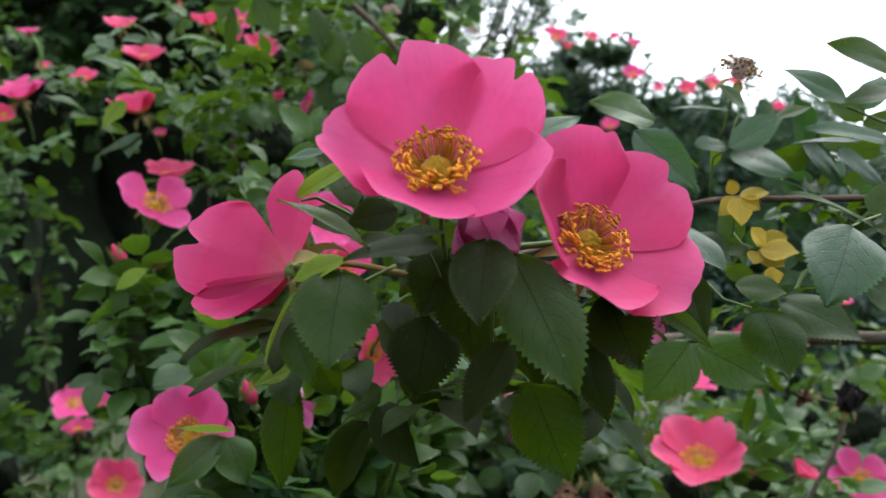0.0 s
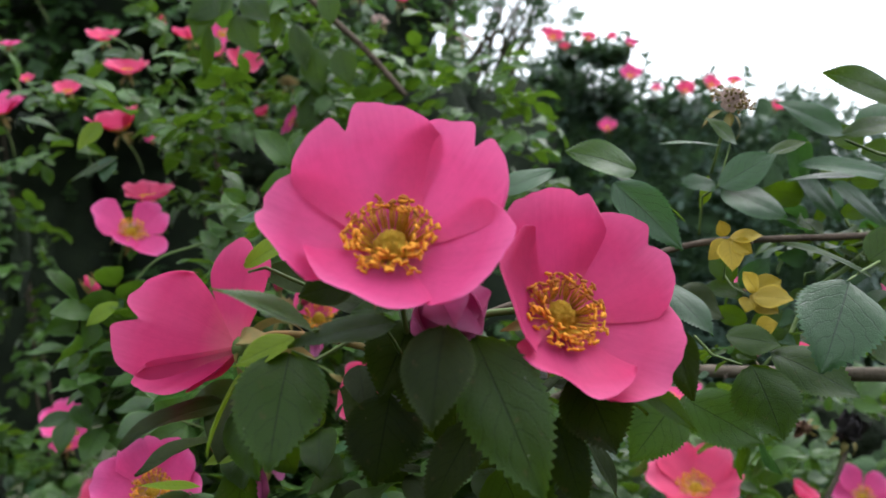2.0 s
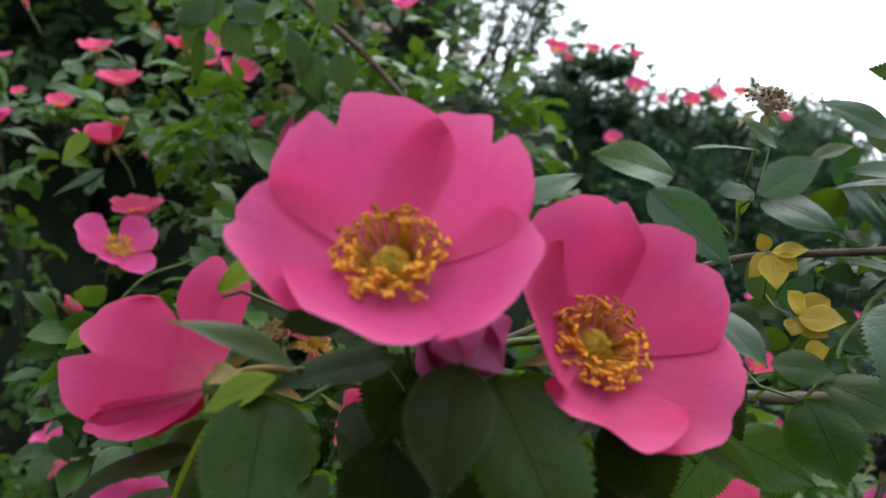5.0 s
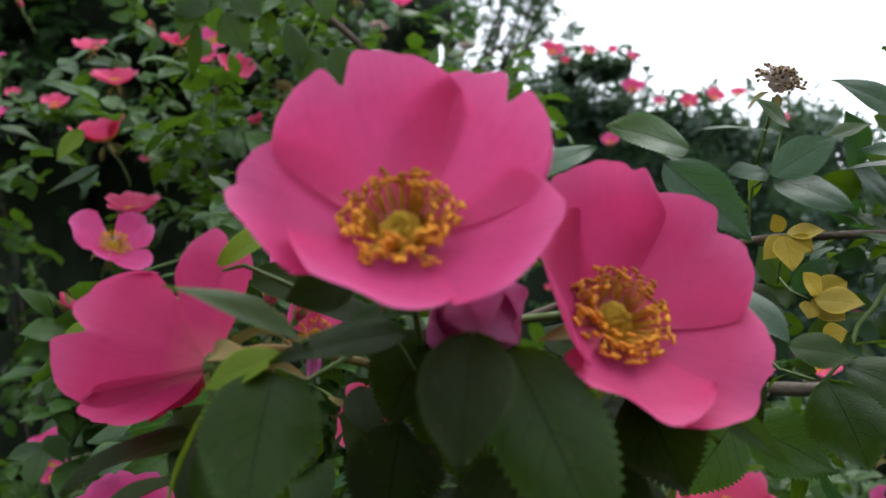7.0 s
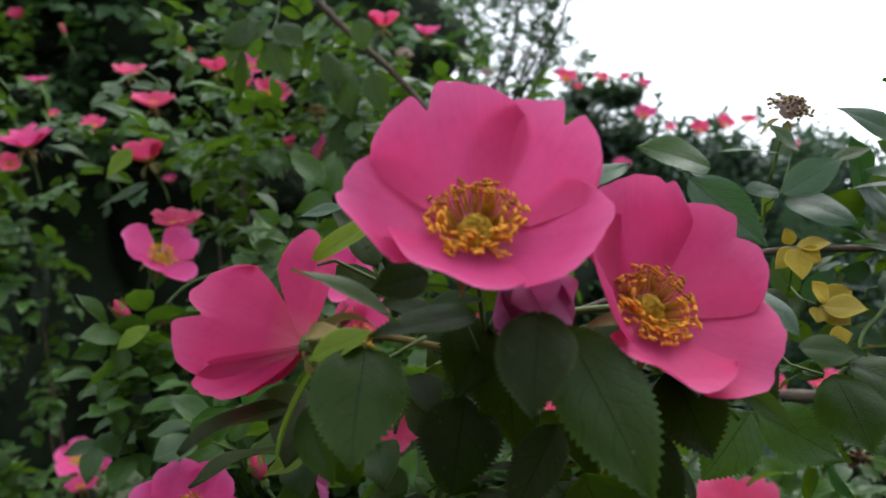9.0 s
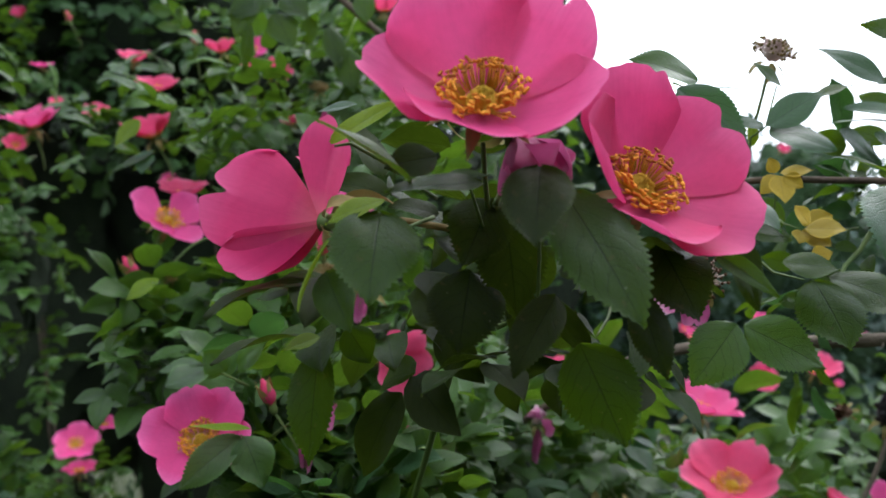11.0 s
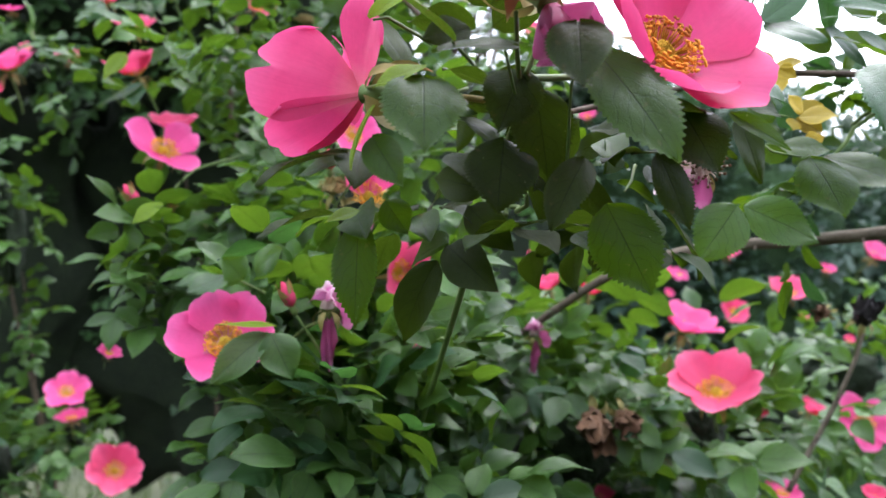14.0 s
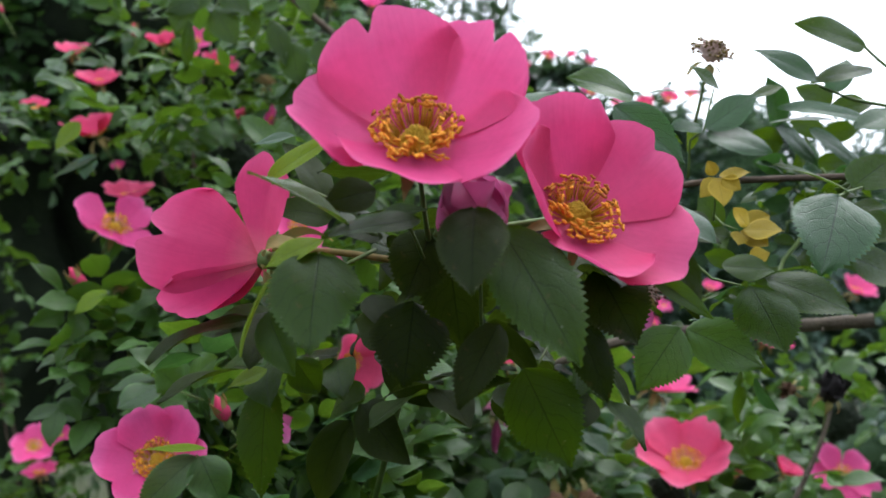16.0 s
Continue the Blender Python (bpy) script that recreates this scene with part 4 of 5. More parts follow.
bloom("cup", (0.3807, 0.6800, 1.1052), (0.0, -0.3, 0.9), 0.41, 50)
bloom("magenta", (0.0317, 0.7000, 1.1618), (0.2, -0.3, 0.9), 0.44, 0)
bloom("cup", (0.1204, 0.6600, 1.1240), (0.2, -0.3, 0.9), 0.40, 0)
bloom("coral", (-0.0593, 0.8000, 1.0922), (0.2, -0.7, 0.6), 0.31, 0)
bloom("pink", (0.5472, 1.2800, 1.1493), (0.2, -0.7, 0.6), 0.37, 0)
bloom("pink", (0.4328, 1.1000, 1.0081), (0.2, -0.7, 0.6), 0.37, 0)
for k, (x, y, z, s) in enumerate((
    (0.59, 2.30, 1.95, 1.12), (0.46, 2.30, 2.07, 0.73), (0.53, 2.30, 2.07, 0.62), (0.59, 2.30, 2.05, 0.62), (0.84, 2.30, 1.92, 0.95),
    (0.76, 2.30, 1.90, 1.01), (0.52, 2.30, 1.79, 0.95), (0.91, 2.30, 1.93, 0.73), (0.39, 2.30, 2.04, 0.56), (0.67, 2.30, 1.91, 0.62),
    (0.35, 2.30, 2.07, 1.12), (1.04, 2.30, 1.85, 0.73), (0.65, 2.00, 1.24, 0.44), (0.59, 1.90, 1.31, 0.51), (0.28, 2.00, 1.36, 0.39),
    (0.92, 1.80, 1.18, 0.35), (0.97, 1.70, 1.13, 0.37), (-1.00, 1.68, 2.05, 0.7), (-0.72, 1.88, 1.70, 0.55),
)):
    bloom(("pink", "coral", "cup")[k % 3], (x, y, z), (0.15 * math.sin(7 * k), -0.7, 0.6), s, 37 * k)


def wilted_flower(place, label, size=0.8):
    """Faded petals that hang limp from a straw coloured calyx, the heart crumpled and pale."""
    root = empty("wilted_flower", facing(place, (0.05, -0.2, 0.98)), label, "dead flower", "spent flowers")
    rows = ((-100, 0.036, 0.0075, -78, -95, M_MAUVE), (-75, 0.030, 0.0070, -70, -98, M_MAUVE), (-10, 0.017, 0.011, 15, -120, M_MAUVE), (25, 0.016, 0.010, 25, -110, M_MAUVE),
            (-120, 0.014, 0.015, 60, 170, M_PALE), (-60, 0.014, 0.015, 50, 165, M_PALE), (60, 0.013, 0.015, 50, 165, M_PALE), (160, 0.014, 0.015, 55, 165, M_PALE))
    for k, (a, ln, wd, e0, e1, mt) in enumerate(rows):
        v, f, uv = petal_arrays(ln, wd, e0, e1, 1.1, 0.05, 0.0, 0.09, 0.4, 70 + k, 10, 12)
        p = part("petal", mesh_from("petal", v, f, uv, mt), root)
        p.matrix_basis = pose(0, 0, 0.001, 0, 0, a - 90)
    v, f = dome(0.004, 0.006, seed=4)
    part("withered_heart", mesh_from("withered_heart", v, f, None, M_STRAW), root)
    part("receptacle", hip_mesh(0.003, 0.008), root)
    for k in range(5):
        s = part("sepal", sepal_mesh(0.011, 0.004, -10, -70, 90 + k), root)
        s.matrix_basis = pose(0, 0, -0.001, 0, 0, 72 * k)
    v, f = tube(curve_points((0, 0, -0.008), (-0.02, 0.03, -0.03), 0.004, 5), [0.001] * 6, 6)
    part("flower_stalk", mesh_from("flower_stalk", v, f, None, M_STEM), root)
    root.scale = (size, size, size)
    clear_round(np.array(place) + np.array((0, 0, -0.012)), 0.024 * size)
    return root


wilted_flower((-0.0836, 0.4000, 1.3166), "wilted rose with limp white and purple petals", 0.98)
wilted_flower((0.0547, 0.5800, 1.2808), "spent rose with one hanging purple petal", 0.9)
P_WITHER = [
    (62, 0.0330, 0.032, 15, 40, 0.45, 0.08, 0.0, 0.2, 0.60),
    (122, 0.0300, 0.030, 20, 55, 0.50, 0.06, 0.2, -0.2, 0.60),
]
wither = rose_flower(facing((-0.0642, 0.4700, 1.3810), (0.15, -0.85, 0.45)), "withering pink rose with two fresh petals and one shrivelled", P_WITHER, M_PINK, 12, sepals=(0.022, 0.0060, 10, -25), size=0.82)
v, f, uv = petal_arrays(0.030, 0.010, -10, -60, 1.2, 0.05, 0.0, 0.12, 0.5, 412, 12, 12)
part("petal", mesh_from("petal", v, f, uv, M_MAUVE), wither, "shrivelled purple petal").matrix_basis = pose(0, 0, 0.003, 0, 0, -185)
clear_round((-0.0642, 0.4700, 1.3810), 0.032)
dried_head((0.0924, 0.5500, 1.2150), (-0.1, -0.7, -0.4), "brown withered rose hanging from its stem", M_DRY, 0.024, 51, False)
dried_head((0.1218, 0.5700, 1.2125), (0.2, -0.8, -0.3), "dark brown withered rose", M_DRY, 0.019, 52, False)
dried_head((0.3086, 0.5600, 1.2880), (0.1, -0.5, 0.8), "blackened dead flower head on a bare stem", M_BLACK, 0.018, 53, False)
dried_head((0.2759, 0.5600, 1.2906), (-0.9, -0.4, 0.1), "small brown dead bud", M_DRY, 0.009, 54, False)
dried_head((-0.2216, 0.5700, 1.3930), (0.2, -0.8, 0.5), "spent rose calyx with brown stamens", M_SEPAL, 0.0085, 55)
dried_head((-0.1375, 0.7342, 1.5858), (0.1, -0.4, 0.9), "spent rose calyx with brown stamens on the bush", M_SEPAL, 0.010, 56)
dried_head((-0.0846, 0.4623, 1.3875), (0.1, -0.4, 0.9), "brown spent rose calyx behind the leaves", M_SEPAL, 0.010, 57)
dried_head((-0.0646, 0.9276, 1.7039), (0.1, -0.4, 0.9), "brown spent rose calyx on the bush", M_STRAW, 0.012, 58)
dried_head((0.0431, 1.0288, 1.7096), (0.1, -0.4, 0.9), "small brown spent flower head", M_STRAW, 0.012, 59)
cane("bare_stem", "bare olive brown stem with a dead head", [(0.2413, 0.5600, 1.1556), (0.2590, 0.5600, 1.1848), (0.2811, 0.5600, 1.2203), (0.2978, 0.5600, 1.2520), (0.3060, 0.5600, 1.2733)], 0.0021, 0.0015, M_BARK, 4, 8)
cane("rose_cane", "dark slanting cane above the flowers", [(-0.1363, 0.6600, 1.6835), (-0.1186, 0.6600, 1.6594), (-0.0923, 0.6600, 1.6325), (-0.0705, 0.6600, 1.6126), (-0.0488, 0.6600, 1.5908), (-0.0200, 0.6600, 1.5570)], 0.0034, 0.0026, M_CANE, 5, 9)
cane("rose_cane", "brown upright stem inside the bush", [(-0.2188, 0.8200, 1.6365), (-0.2303, 0.8300, 1.5896), (-0.2357, 0.8300, 1.5280), (-0.2292, 0.8200, 1.4871), (-0.2170, 0.8000, 1.4412)], 0.0022, 0.0036, M_CANE, 5, 10)
cane("rose_cane", "grey stem low in the bush", [(-0.0197, 0.6158, 1.2243), (-0.0413, 0.6191, 1.1882), (-0.0499, 0.6235, 1.1242)], 0.0022, 0.0036, M_CANE, 3, 12)
cane("rose_cane", "brown green cane crossing behind the bush", [(-0.1217, 0.6000, 1.4501), (-0.1561, 0.6000, 1.4365), (-0.1828, 0.5900, 1.4265), (-0.2042, 0.5800, 1.4181), (-0.2205, 0.5750, 1.4018)], 0.0014, 0.0008, M_STEM, 3, 13)


def bud(place, normal, size=1.0):
    root = empty("rosebud", facing(place, normal), "pink rosebud with pointed green sepals", "bud", "rosebuds")
    zs = [(-0.001, 0.002), (0.002, 0.0042), (0.006, 0.0050), (0.010, 0.0040), (0.014, 0.0022), (0.017, 0.0006)]
    v, f = tube([(0.0004 * math.sin(300 * z), 0, z) for z, _ in zs], [r for _, r in zs], 10, 0.08)
    uv = [(0.5, 0.6)] * len(v)
    part("petals_furled", mesh_from("petals_furled", v, f, uv, M_PINK_CORAL), root)
    part("receptacle", hip_mesh(0.003, 0.008), root)
    for k in range(5):
        s = part("sepal", sepal_mesh(0.018, 0.0055, 78 - 6 * (k % 2), 84 - 12 * (k % 2), 120 + k), root)
        s.matrix_basis = pose(0, 0, 0, 0, 0, 72 * k)
    v, f = tube(curve_points((0, 0, -0.0075), (0.003, 0.006, -0.045), 0.003, 5), [0.0009] * 6, 6)
    part("flower_stalk", mesh_from("flower_stalk", v, f, None, M_STEM), root)
    root.scale = (size, size, size)
    return root


bud((-0.2421, 0.5600, 1.3915), (-0.4, -0.3, 0.85), 1.0)
bud((-0.1027, 0.4000, 1.3188), (-0.3, -0.2, 0.9), 0.8)
bud((-0.2993, 0.8400, 1.6715), (0.0, -0.2, 0.95), 0.9)
bud((-0.0866, 0.4600, 1.3997), (0.0, -0.2, 0.95), 0.7)
bud((-0.0705, 0.4500, 1.3924), (0.5, -0.4, 0.7), 0.7)
bud((-0.5180, 0.9800, 1.7563), (-0.2, -0.3, 0.9), 0.8)
bud((-0.0165, 0.6200, 1.2341), (0.1, -0.3, 0.9), 0.7)

# ---- single leaves round the bush's flowers ----
rose_leaf("green leaflets lying over the magenta rose", [(-0.1024, 0.4000, 1.2888), (-0.1088, 0.3820, 1.3013), (-0.1114, 0.3760, 1.3068)], [
    ((-0.1112, 0.3750, 1.3063), (-0.1389, 0.3700, 1.2825), 0.0185, (0, -0.85, 0.5), 0.2, 0.2, M_LEAF_BUSH),
    ((-0.1095, 0.3750, 1.3063), (-0.0985, 0.3700, 1.2835), 0.0200, (0.2, -0.85, 0.4), 0.25, 0.2, M_LEAF_BUSH),
    ((-0.1061, 0.3750, 1.3095), (-0.1348, 0.3700, 1.3116), 0.0070, (0, -0.3, 0.95), 0.2, 0.2, Y),
], M_LEAF_BUSH)
rose_leaf("two dark green leaflets above the magenta rose", [(-0.1223, 0.4300, 1.3246), (-0.1326, 0.4200, 1.3317), (-0.1391, 0.4150, 1.3351)], [
    ((-0.1406, 0.4150, 1.3352), (-0.1578, 0.4000, 1.3270), 0.0190, (-0.1, -0.7, 0.7), 0.25, 0.2, M_LEAF_BUSH),
    ((-0.1326, 0.4200, 1.3332), (-0.1406, 0.4100, 1.3460), 0.0200, (0, -0.8, 0.6), 0.2, 0.2, M_LEAF_BUSH),
    ((-0.1262, 0.4200, 1.3377), (-0.1083, 0.4100, 1.3495), 0.0200, (0.1, -0.8, 0.6), 0.2, 0.2, M_LEAF_BUSH),
], M_LEAF_BUSH)
rose_leaf("dark hanging leaflets at the top of the bush", [(-0.1449, 0.6218, 1.6724), (-0.1499, 0.6235, 1.6361), (-0.1540, 0.6135, 1.6142)], [
    ((-0.1561, 0.6128, 1.6276), (-0.1907, 0.6024, 1.6065), 0.026, (0, -0.9, 0.3), 0.25, 0.15, M_LEAF),
    ((-0.1472, 0.6129, 1.6275), (-0.1250, 0.6034, 1.6036), 0.022, (0.2, -0.9, 0.3), 0.25, 0.15, M_LEAF),
    ((-0.1541, 0.6135, 1.6133), (-0.1362, 0.6044, 1.5796), 0.025, (0, -0.95, 0.2), 0.25, 0.15, M_LEAF),
    ((-0.1719, 0.6028, 1.6019), (-0.1781, 0.6049, 1.5582), 0.012, (0.7, -0.6, 0.1), 0.2, 0.2, M_LEAF),
    ((-0.1604, 0.6119, 1.6455), (-0.1834, 0.5997, 1.6634), 0.026, (0, -0.95, 0.2), 0.2, 0.2, M_LEAF),
    ((-0.1695, 0.6124, 1.6323), (-0.1843, 0.6033, 1.5889), 0.026, (-0.2, -0.95, 0.2), 0.2, 0.2, M_LEAF),
], M_LEAF)
rose_leaf("dark leaflets along the slanting cane", [(-0.0940, 0.6783, 1.6357), (-0.1025, 0.6685, 1.6076), (-0.1058, 0.6586, 1.5852)], [
    ((-0.0824, 0.6303, 1.6376), (-0.0791, 0.6218, 1.6067), 0.019, (0, -0.9, 0.3), 0.25, 0.15, M_LEAF),
    ((-0.1170, 0.6676, 1.6224), (-0.1059, 0.6589, 1.5780), 0.020, (0.2, -0.9, 0.3), 0.25, 0.15, M_LEAF),
    ((-0.1026, 0.6688, 1.6028), (-0.0942, 0.6600, 1.5587), 0.026, (0, -0.95, 0.2), 0.25, 0.15, M_LEAF),
    ((-0.0932, 0.6706, 1.5685), (-0.1114, 0.6615, 1.5229), 0.026, (0, -0.95, 0.2), 0.25, 0.15, M_LEAF),
    ((-0.1363, 0.6777, 1.6362), (-0.1391, 0.6790, 1.6089), 0.016, (0.2, -0.9, 0.3), 0.2, 0.2, M_LEAF),
    ((-0.0726, 0.6228, 1.5886), (-0.0629, 0.6145, 1.5544), 0.022, (0, -0.95, 0.2), 0.25, 0.15, M_LEAF),
], M_LEAF)
rose_leaf("pale green leaves at the edge of the bush", [(-0.3023, 0.6852, 1.4979), (-0.3120, 0.6845, 1.5187), (-0.3141, 0.6837, 1.5342)], [
    ((-0.2850, 0.6599, 1.5356), (-0.3009, 0.6513, 1.5103), 0.018, (0, -0.8, 0.5), 0.25, 0.2, Y),
    ((-0.2605, 0.6385, 1.5026), (-0.2990, 0.6319, 1.4808), 0.014, (0, -0.6, 0.8), 0.25, 0.2, M_LEAF),
    ((-0.2677, 0.6389, 1.5028), (-0.2693, 0.6302, 1.4813), 0.016, (0, -0.8, 0.6), 0.25, 0.2, B),
    ((-0.2110, 0.5242, 1.3885), (-0.2293, 0.5151, 1.3733), 0.014, (0, -0.7, 0.7), 0.25, 0.2, Y),
], M_LEAF)



# ---- ground ----
def ground_sheet():
    n, rng = 60, random.Random(11)
    verts, faces = [], []
    for j in range(n + 1):
        for i in range(n + 1):
            x = math.copysign(abs(2 * i / n - 1) ** 3, 2 * i / n - 1) * 400
            y = math.copysign(abs(2 * j / n - 1) ** 3, 2 * j / n - 1) * 400
            z = 0.05 * noise.noise((x * 0.7, y * 0.7, 0.0)) if abs(x) < 20 and abs(y) < 20 else 0.0
            verts.append((x, y, z))
    for j in range(n):
        for i in range(n):
            a = j * (n + 1) + i
            faces.append((a, a + 1, a + n + 2, a + n + 1))
    ob = new("ground", mesh_from("ground", verts, faces, None, M_GROUND))
    return tagged(ob, "dark soil and moss under the rose bushes", "ground", kind="structure")


ground_sheet()


def grass(count, x0, x1, y0, y1, seed):
    rng = np.random.default_rng(seed)
    verts, faces = [], []
    for k in range(count):
        x, y = rng.uniform(x0, x1), rng.uniform(y0, y1)
        h, a, w = rng.uniform(0.08, 0.3), rng.uniform(0, 6.28), rng.uniform(0.002, 0.004)
        dx, dy = math.cos(a), math.sin(a)
        lean = rng.uniform(0.1, 0.6) * h
        i = len(verts)
        verts += [(x - dy * w, y + dx * w, -0.03), (x + dy * w, y - dx * w, -0.03),
                  (x + dx * lean * 0.4 - dy * w * 0.7, y + dy * lean * 0.4 + dx * w * 0.7, h * 0.6),
                  (x + dx * lean * 0.4 + dy * w * 0.7, y + dy * lean * 0.4 - dx * w * 0.7, h * 0.6), (x + dx * lean, y + dy * lean, h)]
        faces += [(i, i + 1, i + 3, i + 2), (i + 2, i + 3, i + 4)]
    ob = new("grass", mesh_from("grass", verts, faces, None, M_GRASS))
    return tagged(ob, "long green grass between the bushes", "grass", kind="stuff")


grass(9000, -3.0, 4.0, 0.9, 6.0, 5)


# ---- bushes: canes and compound leaves ----
def template(teeth, nu, seed):
    v, f, uv = leaf_arrays(1.0, 0.57, teeth, 0.30, 0.5, 0.06, seed, nu, 0.012)
    return np.array(v), np.array(f), np.array(uv)


def leaf_frames(blobs, rng, leaf, fullness=1.0, out_bias=0.75, stray=0.18):
    """Poses of leaflets: compound leaves that start in the blobs' outer parts and reach outwards and up."""
    frames = []
    for (cx, cy, cz), (rx, ry, rz), count in blobs:
        for _ in range(int(count * fullness)):
            d = rng.normal(size=3)
            d /= np.linalg.norm(d)
            depth = rng.uniform(0.25, 1.0) ** 0.45
            p = np.array([cx, cy, cz]) + d * np.array([rx, ry, rz]) * depth * (1 + stray * max(-1.0, min(0.8, rng.normal())))
            o = d * out_bias + rng.normal(size=3) * 0.6 + np.array([0, -0.25, 0.05])
            o /= np.linalg.norm(o)
            up = np.array([0.0, -0.30, 1.0]) + rng.normal(size=3) * 0.32
            up = up - o * (up @ o)
            up /= np.linalg.norm(up)
            side = np.cross(o, up)
            size = leaf * rng.uniform(0.65, 1.2)
            pairs = rng.integers(2, 4)
            for k in range(pairs):
                s = size * (0.75 + 0.12 * k)
                for sign in (-1, 1):
                    q = p + o * size * (0.75 * k) + rng.normal(size=3) * 0.08 * size
                    y = side * sign * 0.9 + o * 0.45 + rng.normal(size=3) * 0.15 - up * 0.12
                    frames.append((q, y, up + rng.normal(size=3) * 0.25, s))
            frames.append((p + o * size * 0.75 * (pairs - 0.6), o + rng.normal(size=3) * 0.12 - up * 0.15, up + rng.normal(size=3) * 0.2, size * 1.1))
    mid = np.array([q + y / np.linalg.norm(y) * s * 0.5 for q, y, z, s in frames])
    keep = np.ones(len(frames), bool)
    for c, r in CLEAR:
        keep &= np.linalg.norm(mid - c, axis=1) > r
    return [fr for fr, k in zip(frames, keep) if k]


def frame_matrix(q, y, z, s):
    y = y / np.linalg.norm(y)
    z = z - y * (z @ y)
    z = z / np.linalg.norm(z)
    x = np.cross(y, z)
    return np.column_stack([x, y, z]) * s, q


def joined_leaves(name, frames, material, tpl, origin):
    vs, fs, us, k = [], [], [], 0
    for i, fr in enumerate(frames):
        v, f, uv = tpl[i % len(tpl)]
        r, q = frame_matrix(*fr)
        vs.append(v @ r.T + (q - origin))
        fs.append(f + k)
        us.append(uv)
        k += len(v)
    v, f, uv = np.concatenate(vs), np.concatenate(fs), np.concatenate(us)
    return mesh_from(name, v.tolist(), f.tolist(), uv, material)


FINE = [template(6, 2, s) for s in (1, 2, 3)]
MIDDLE = [template(4, 2, s) for s in (1, 2, 3)]
COARSE = [template(2, 1, s) for s in (4, 5)]
LEAF_SHARED = [mesh_from("leaflet", v.tolist(), f.tolist(), uv, m) for (v, f, uv), m in zip(FINE * 2, (M_LEAF_BUSH, M_LEAF_BLUE, M_LEAF_BUSH, M_LEAF_BUSH, M_LEAF_BLUE, M_LEAF_BUSH))]


def lump(c, r, seed, n=18):
    """A closed uneven mass."""
    verts, faces = [], []
    for j in range(n + 1):
        q = math.pi * j / n
        for i in range(2 * n):
            a = math.pi * i / n
            d = Vector((math.sin(q) * math.cos(a), math.sin(q) * math.sin(a), math.cos(q)))
            k = 1 + 0.35 * noise.noise(d * 2.3 + Vector((seed, 0, 0))) + 0.25 * noise.noise(d * 7.0 + Vector((seed, 3, 0)))
            verts.append((c[0] + d.x * r[0] * k, c[1] + d.y * r[1] * k, c[2] + d.z * r[2] * k))
    for j in range(n):
        for i in range(2 * n):
            i2 = (i + 1) % (2 * n)
            faces.append((j * 2 * n + i, j * 2 * n + i2, (j + 1) * 2 * n + i2, (j + 1) * 2 * n + i))
    return verts, faces


def bush(name, label, root_at, blobs, leaf, material, tpl, seed, single=0, canes=6, thick=0.0042, category="bush", core=0.0, stray=0.18, core_material=None):
    """A shrub on the ground: canes to each blob, its nearest leaflets single, the rest one mesh."""
    rng = np.random.default_rng(seed)
    prng = random.Random(seed)
    root = empty(name, Matrix.Translation(root_at), label, category)
    o = np.array(root_at)
    frames = leaf_frames(blobs, rng, leaf, stray=stray)
    frames.sort(key=lambda fr: fr[0][1])
    for fr in frames[:single]:
        r, q = frame_matrix(*fr)
        ob = part("leaflet", LEAF_SHARED[prng.randrange(len(LEAF_SHARED))], root)
        m = Matrix([list(row) + [c] for row, c in zip(r.tolist(), (q - o).tolist())] + [[0, 0, 0, 1]])
        ob.matrix_basis = m
    rest = part("foliage", joined_leaves("foliage", frames[single:], material, tpl, o), root)
    rest["kind"] = "stuff"
    # Dark lumps stand in for the shade inside the foliage and block the sky.
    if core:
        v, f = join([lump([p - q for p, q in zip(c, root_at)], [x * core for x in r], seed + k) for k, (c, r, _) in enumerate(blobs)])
        inner = part("inner_growth", mesh_from("inner_growth", v, f, None, core_material or M_INNER), root, "dark lumps standing in for the shade inside the foliage")
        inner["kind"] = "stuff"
    for k in range(canes):
        (cx, cy, cz), (rx, ry, rz), _ = blobs[k % len(blobs)]
        end = Vector((cx + prng.uniform(-0.35, 0.35) * rx, cy + prng.uniform(0.1, 0.8) * ry, cz + prng.uniform(0, 0.8) * rz)) - Vector(root_at)
        start = Vector((end.x * 0.7 + prng.uniform(-0.04, 0.06), end.y * 0.5 + prng.uniform(0.05, 0.25), -0.05))
        pts = curve_points(start, end, prng.uniform(-0.08, 0.08), 10, (prng.uniform(-1, 1), 0.6, 0.3), 0.012, prng)
        v, f = tube(pts, [thick * (1 - 0.75 * i / 10) for i in range(11)], 7, 0.06)
        part("cane", mesh_from("cane", v, f, None, M_CANE if k % 3 or thick > 0.005 else M_STEM), root)
    return root


def shoot(label, root_at, blobs, leaf, seed, materials):
    """A leafy shoot: all its leaflets are parts."""
    rng, prng = np.random.default_rng(seed), random.Random(seed)
    root = empty("rose_shoot", Matrix.Translation(root_at), label, "shoot")
    o = np.array(root_at)
    shared = [mesh_from("leaflet", v.tolist(), f.tolist(), uv, m) for (v, f, uv), m in zip(FINE, materials)]
    for fr in leaf_frames(blobs, rng, leaf, 1.0, 0.5):
        r, q = frame_matrix(*fr)
        ob = part("leaflet", prng.choice(shared), root)
        ob.matrix_basis = Matrix([list(row) + [c] for row, c in zip(r.tolist(), (q - o).tolist())] + [[0, 0, 0, 1]])
    for c, _, n in blobs:
        v, f = tube(curve_points((0, 0, 0), Vector(c) - Vector(root_at), 0.01, 8, (0, 1, 0), 0.003, prng), [0.0016 - 0.0001 * i for i in range(9)], 6)
        part("stem", mesh_from("stem", v, f, None, M_STEM), root)
    return root


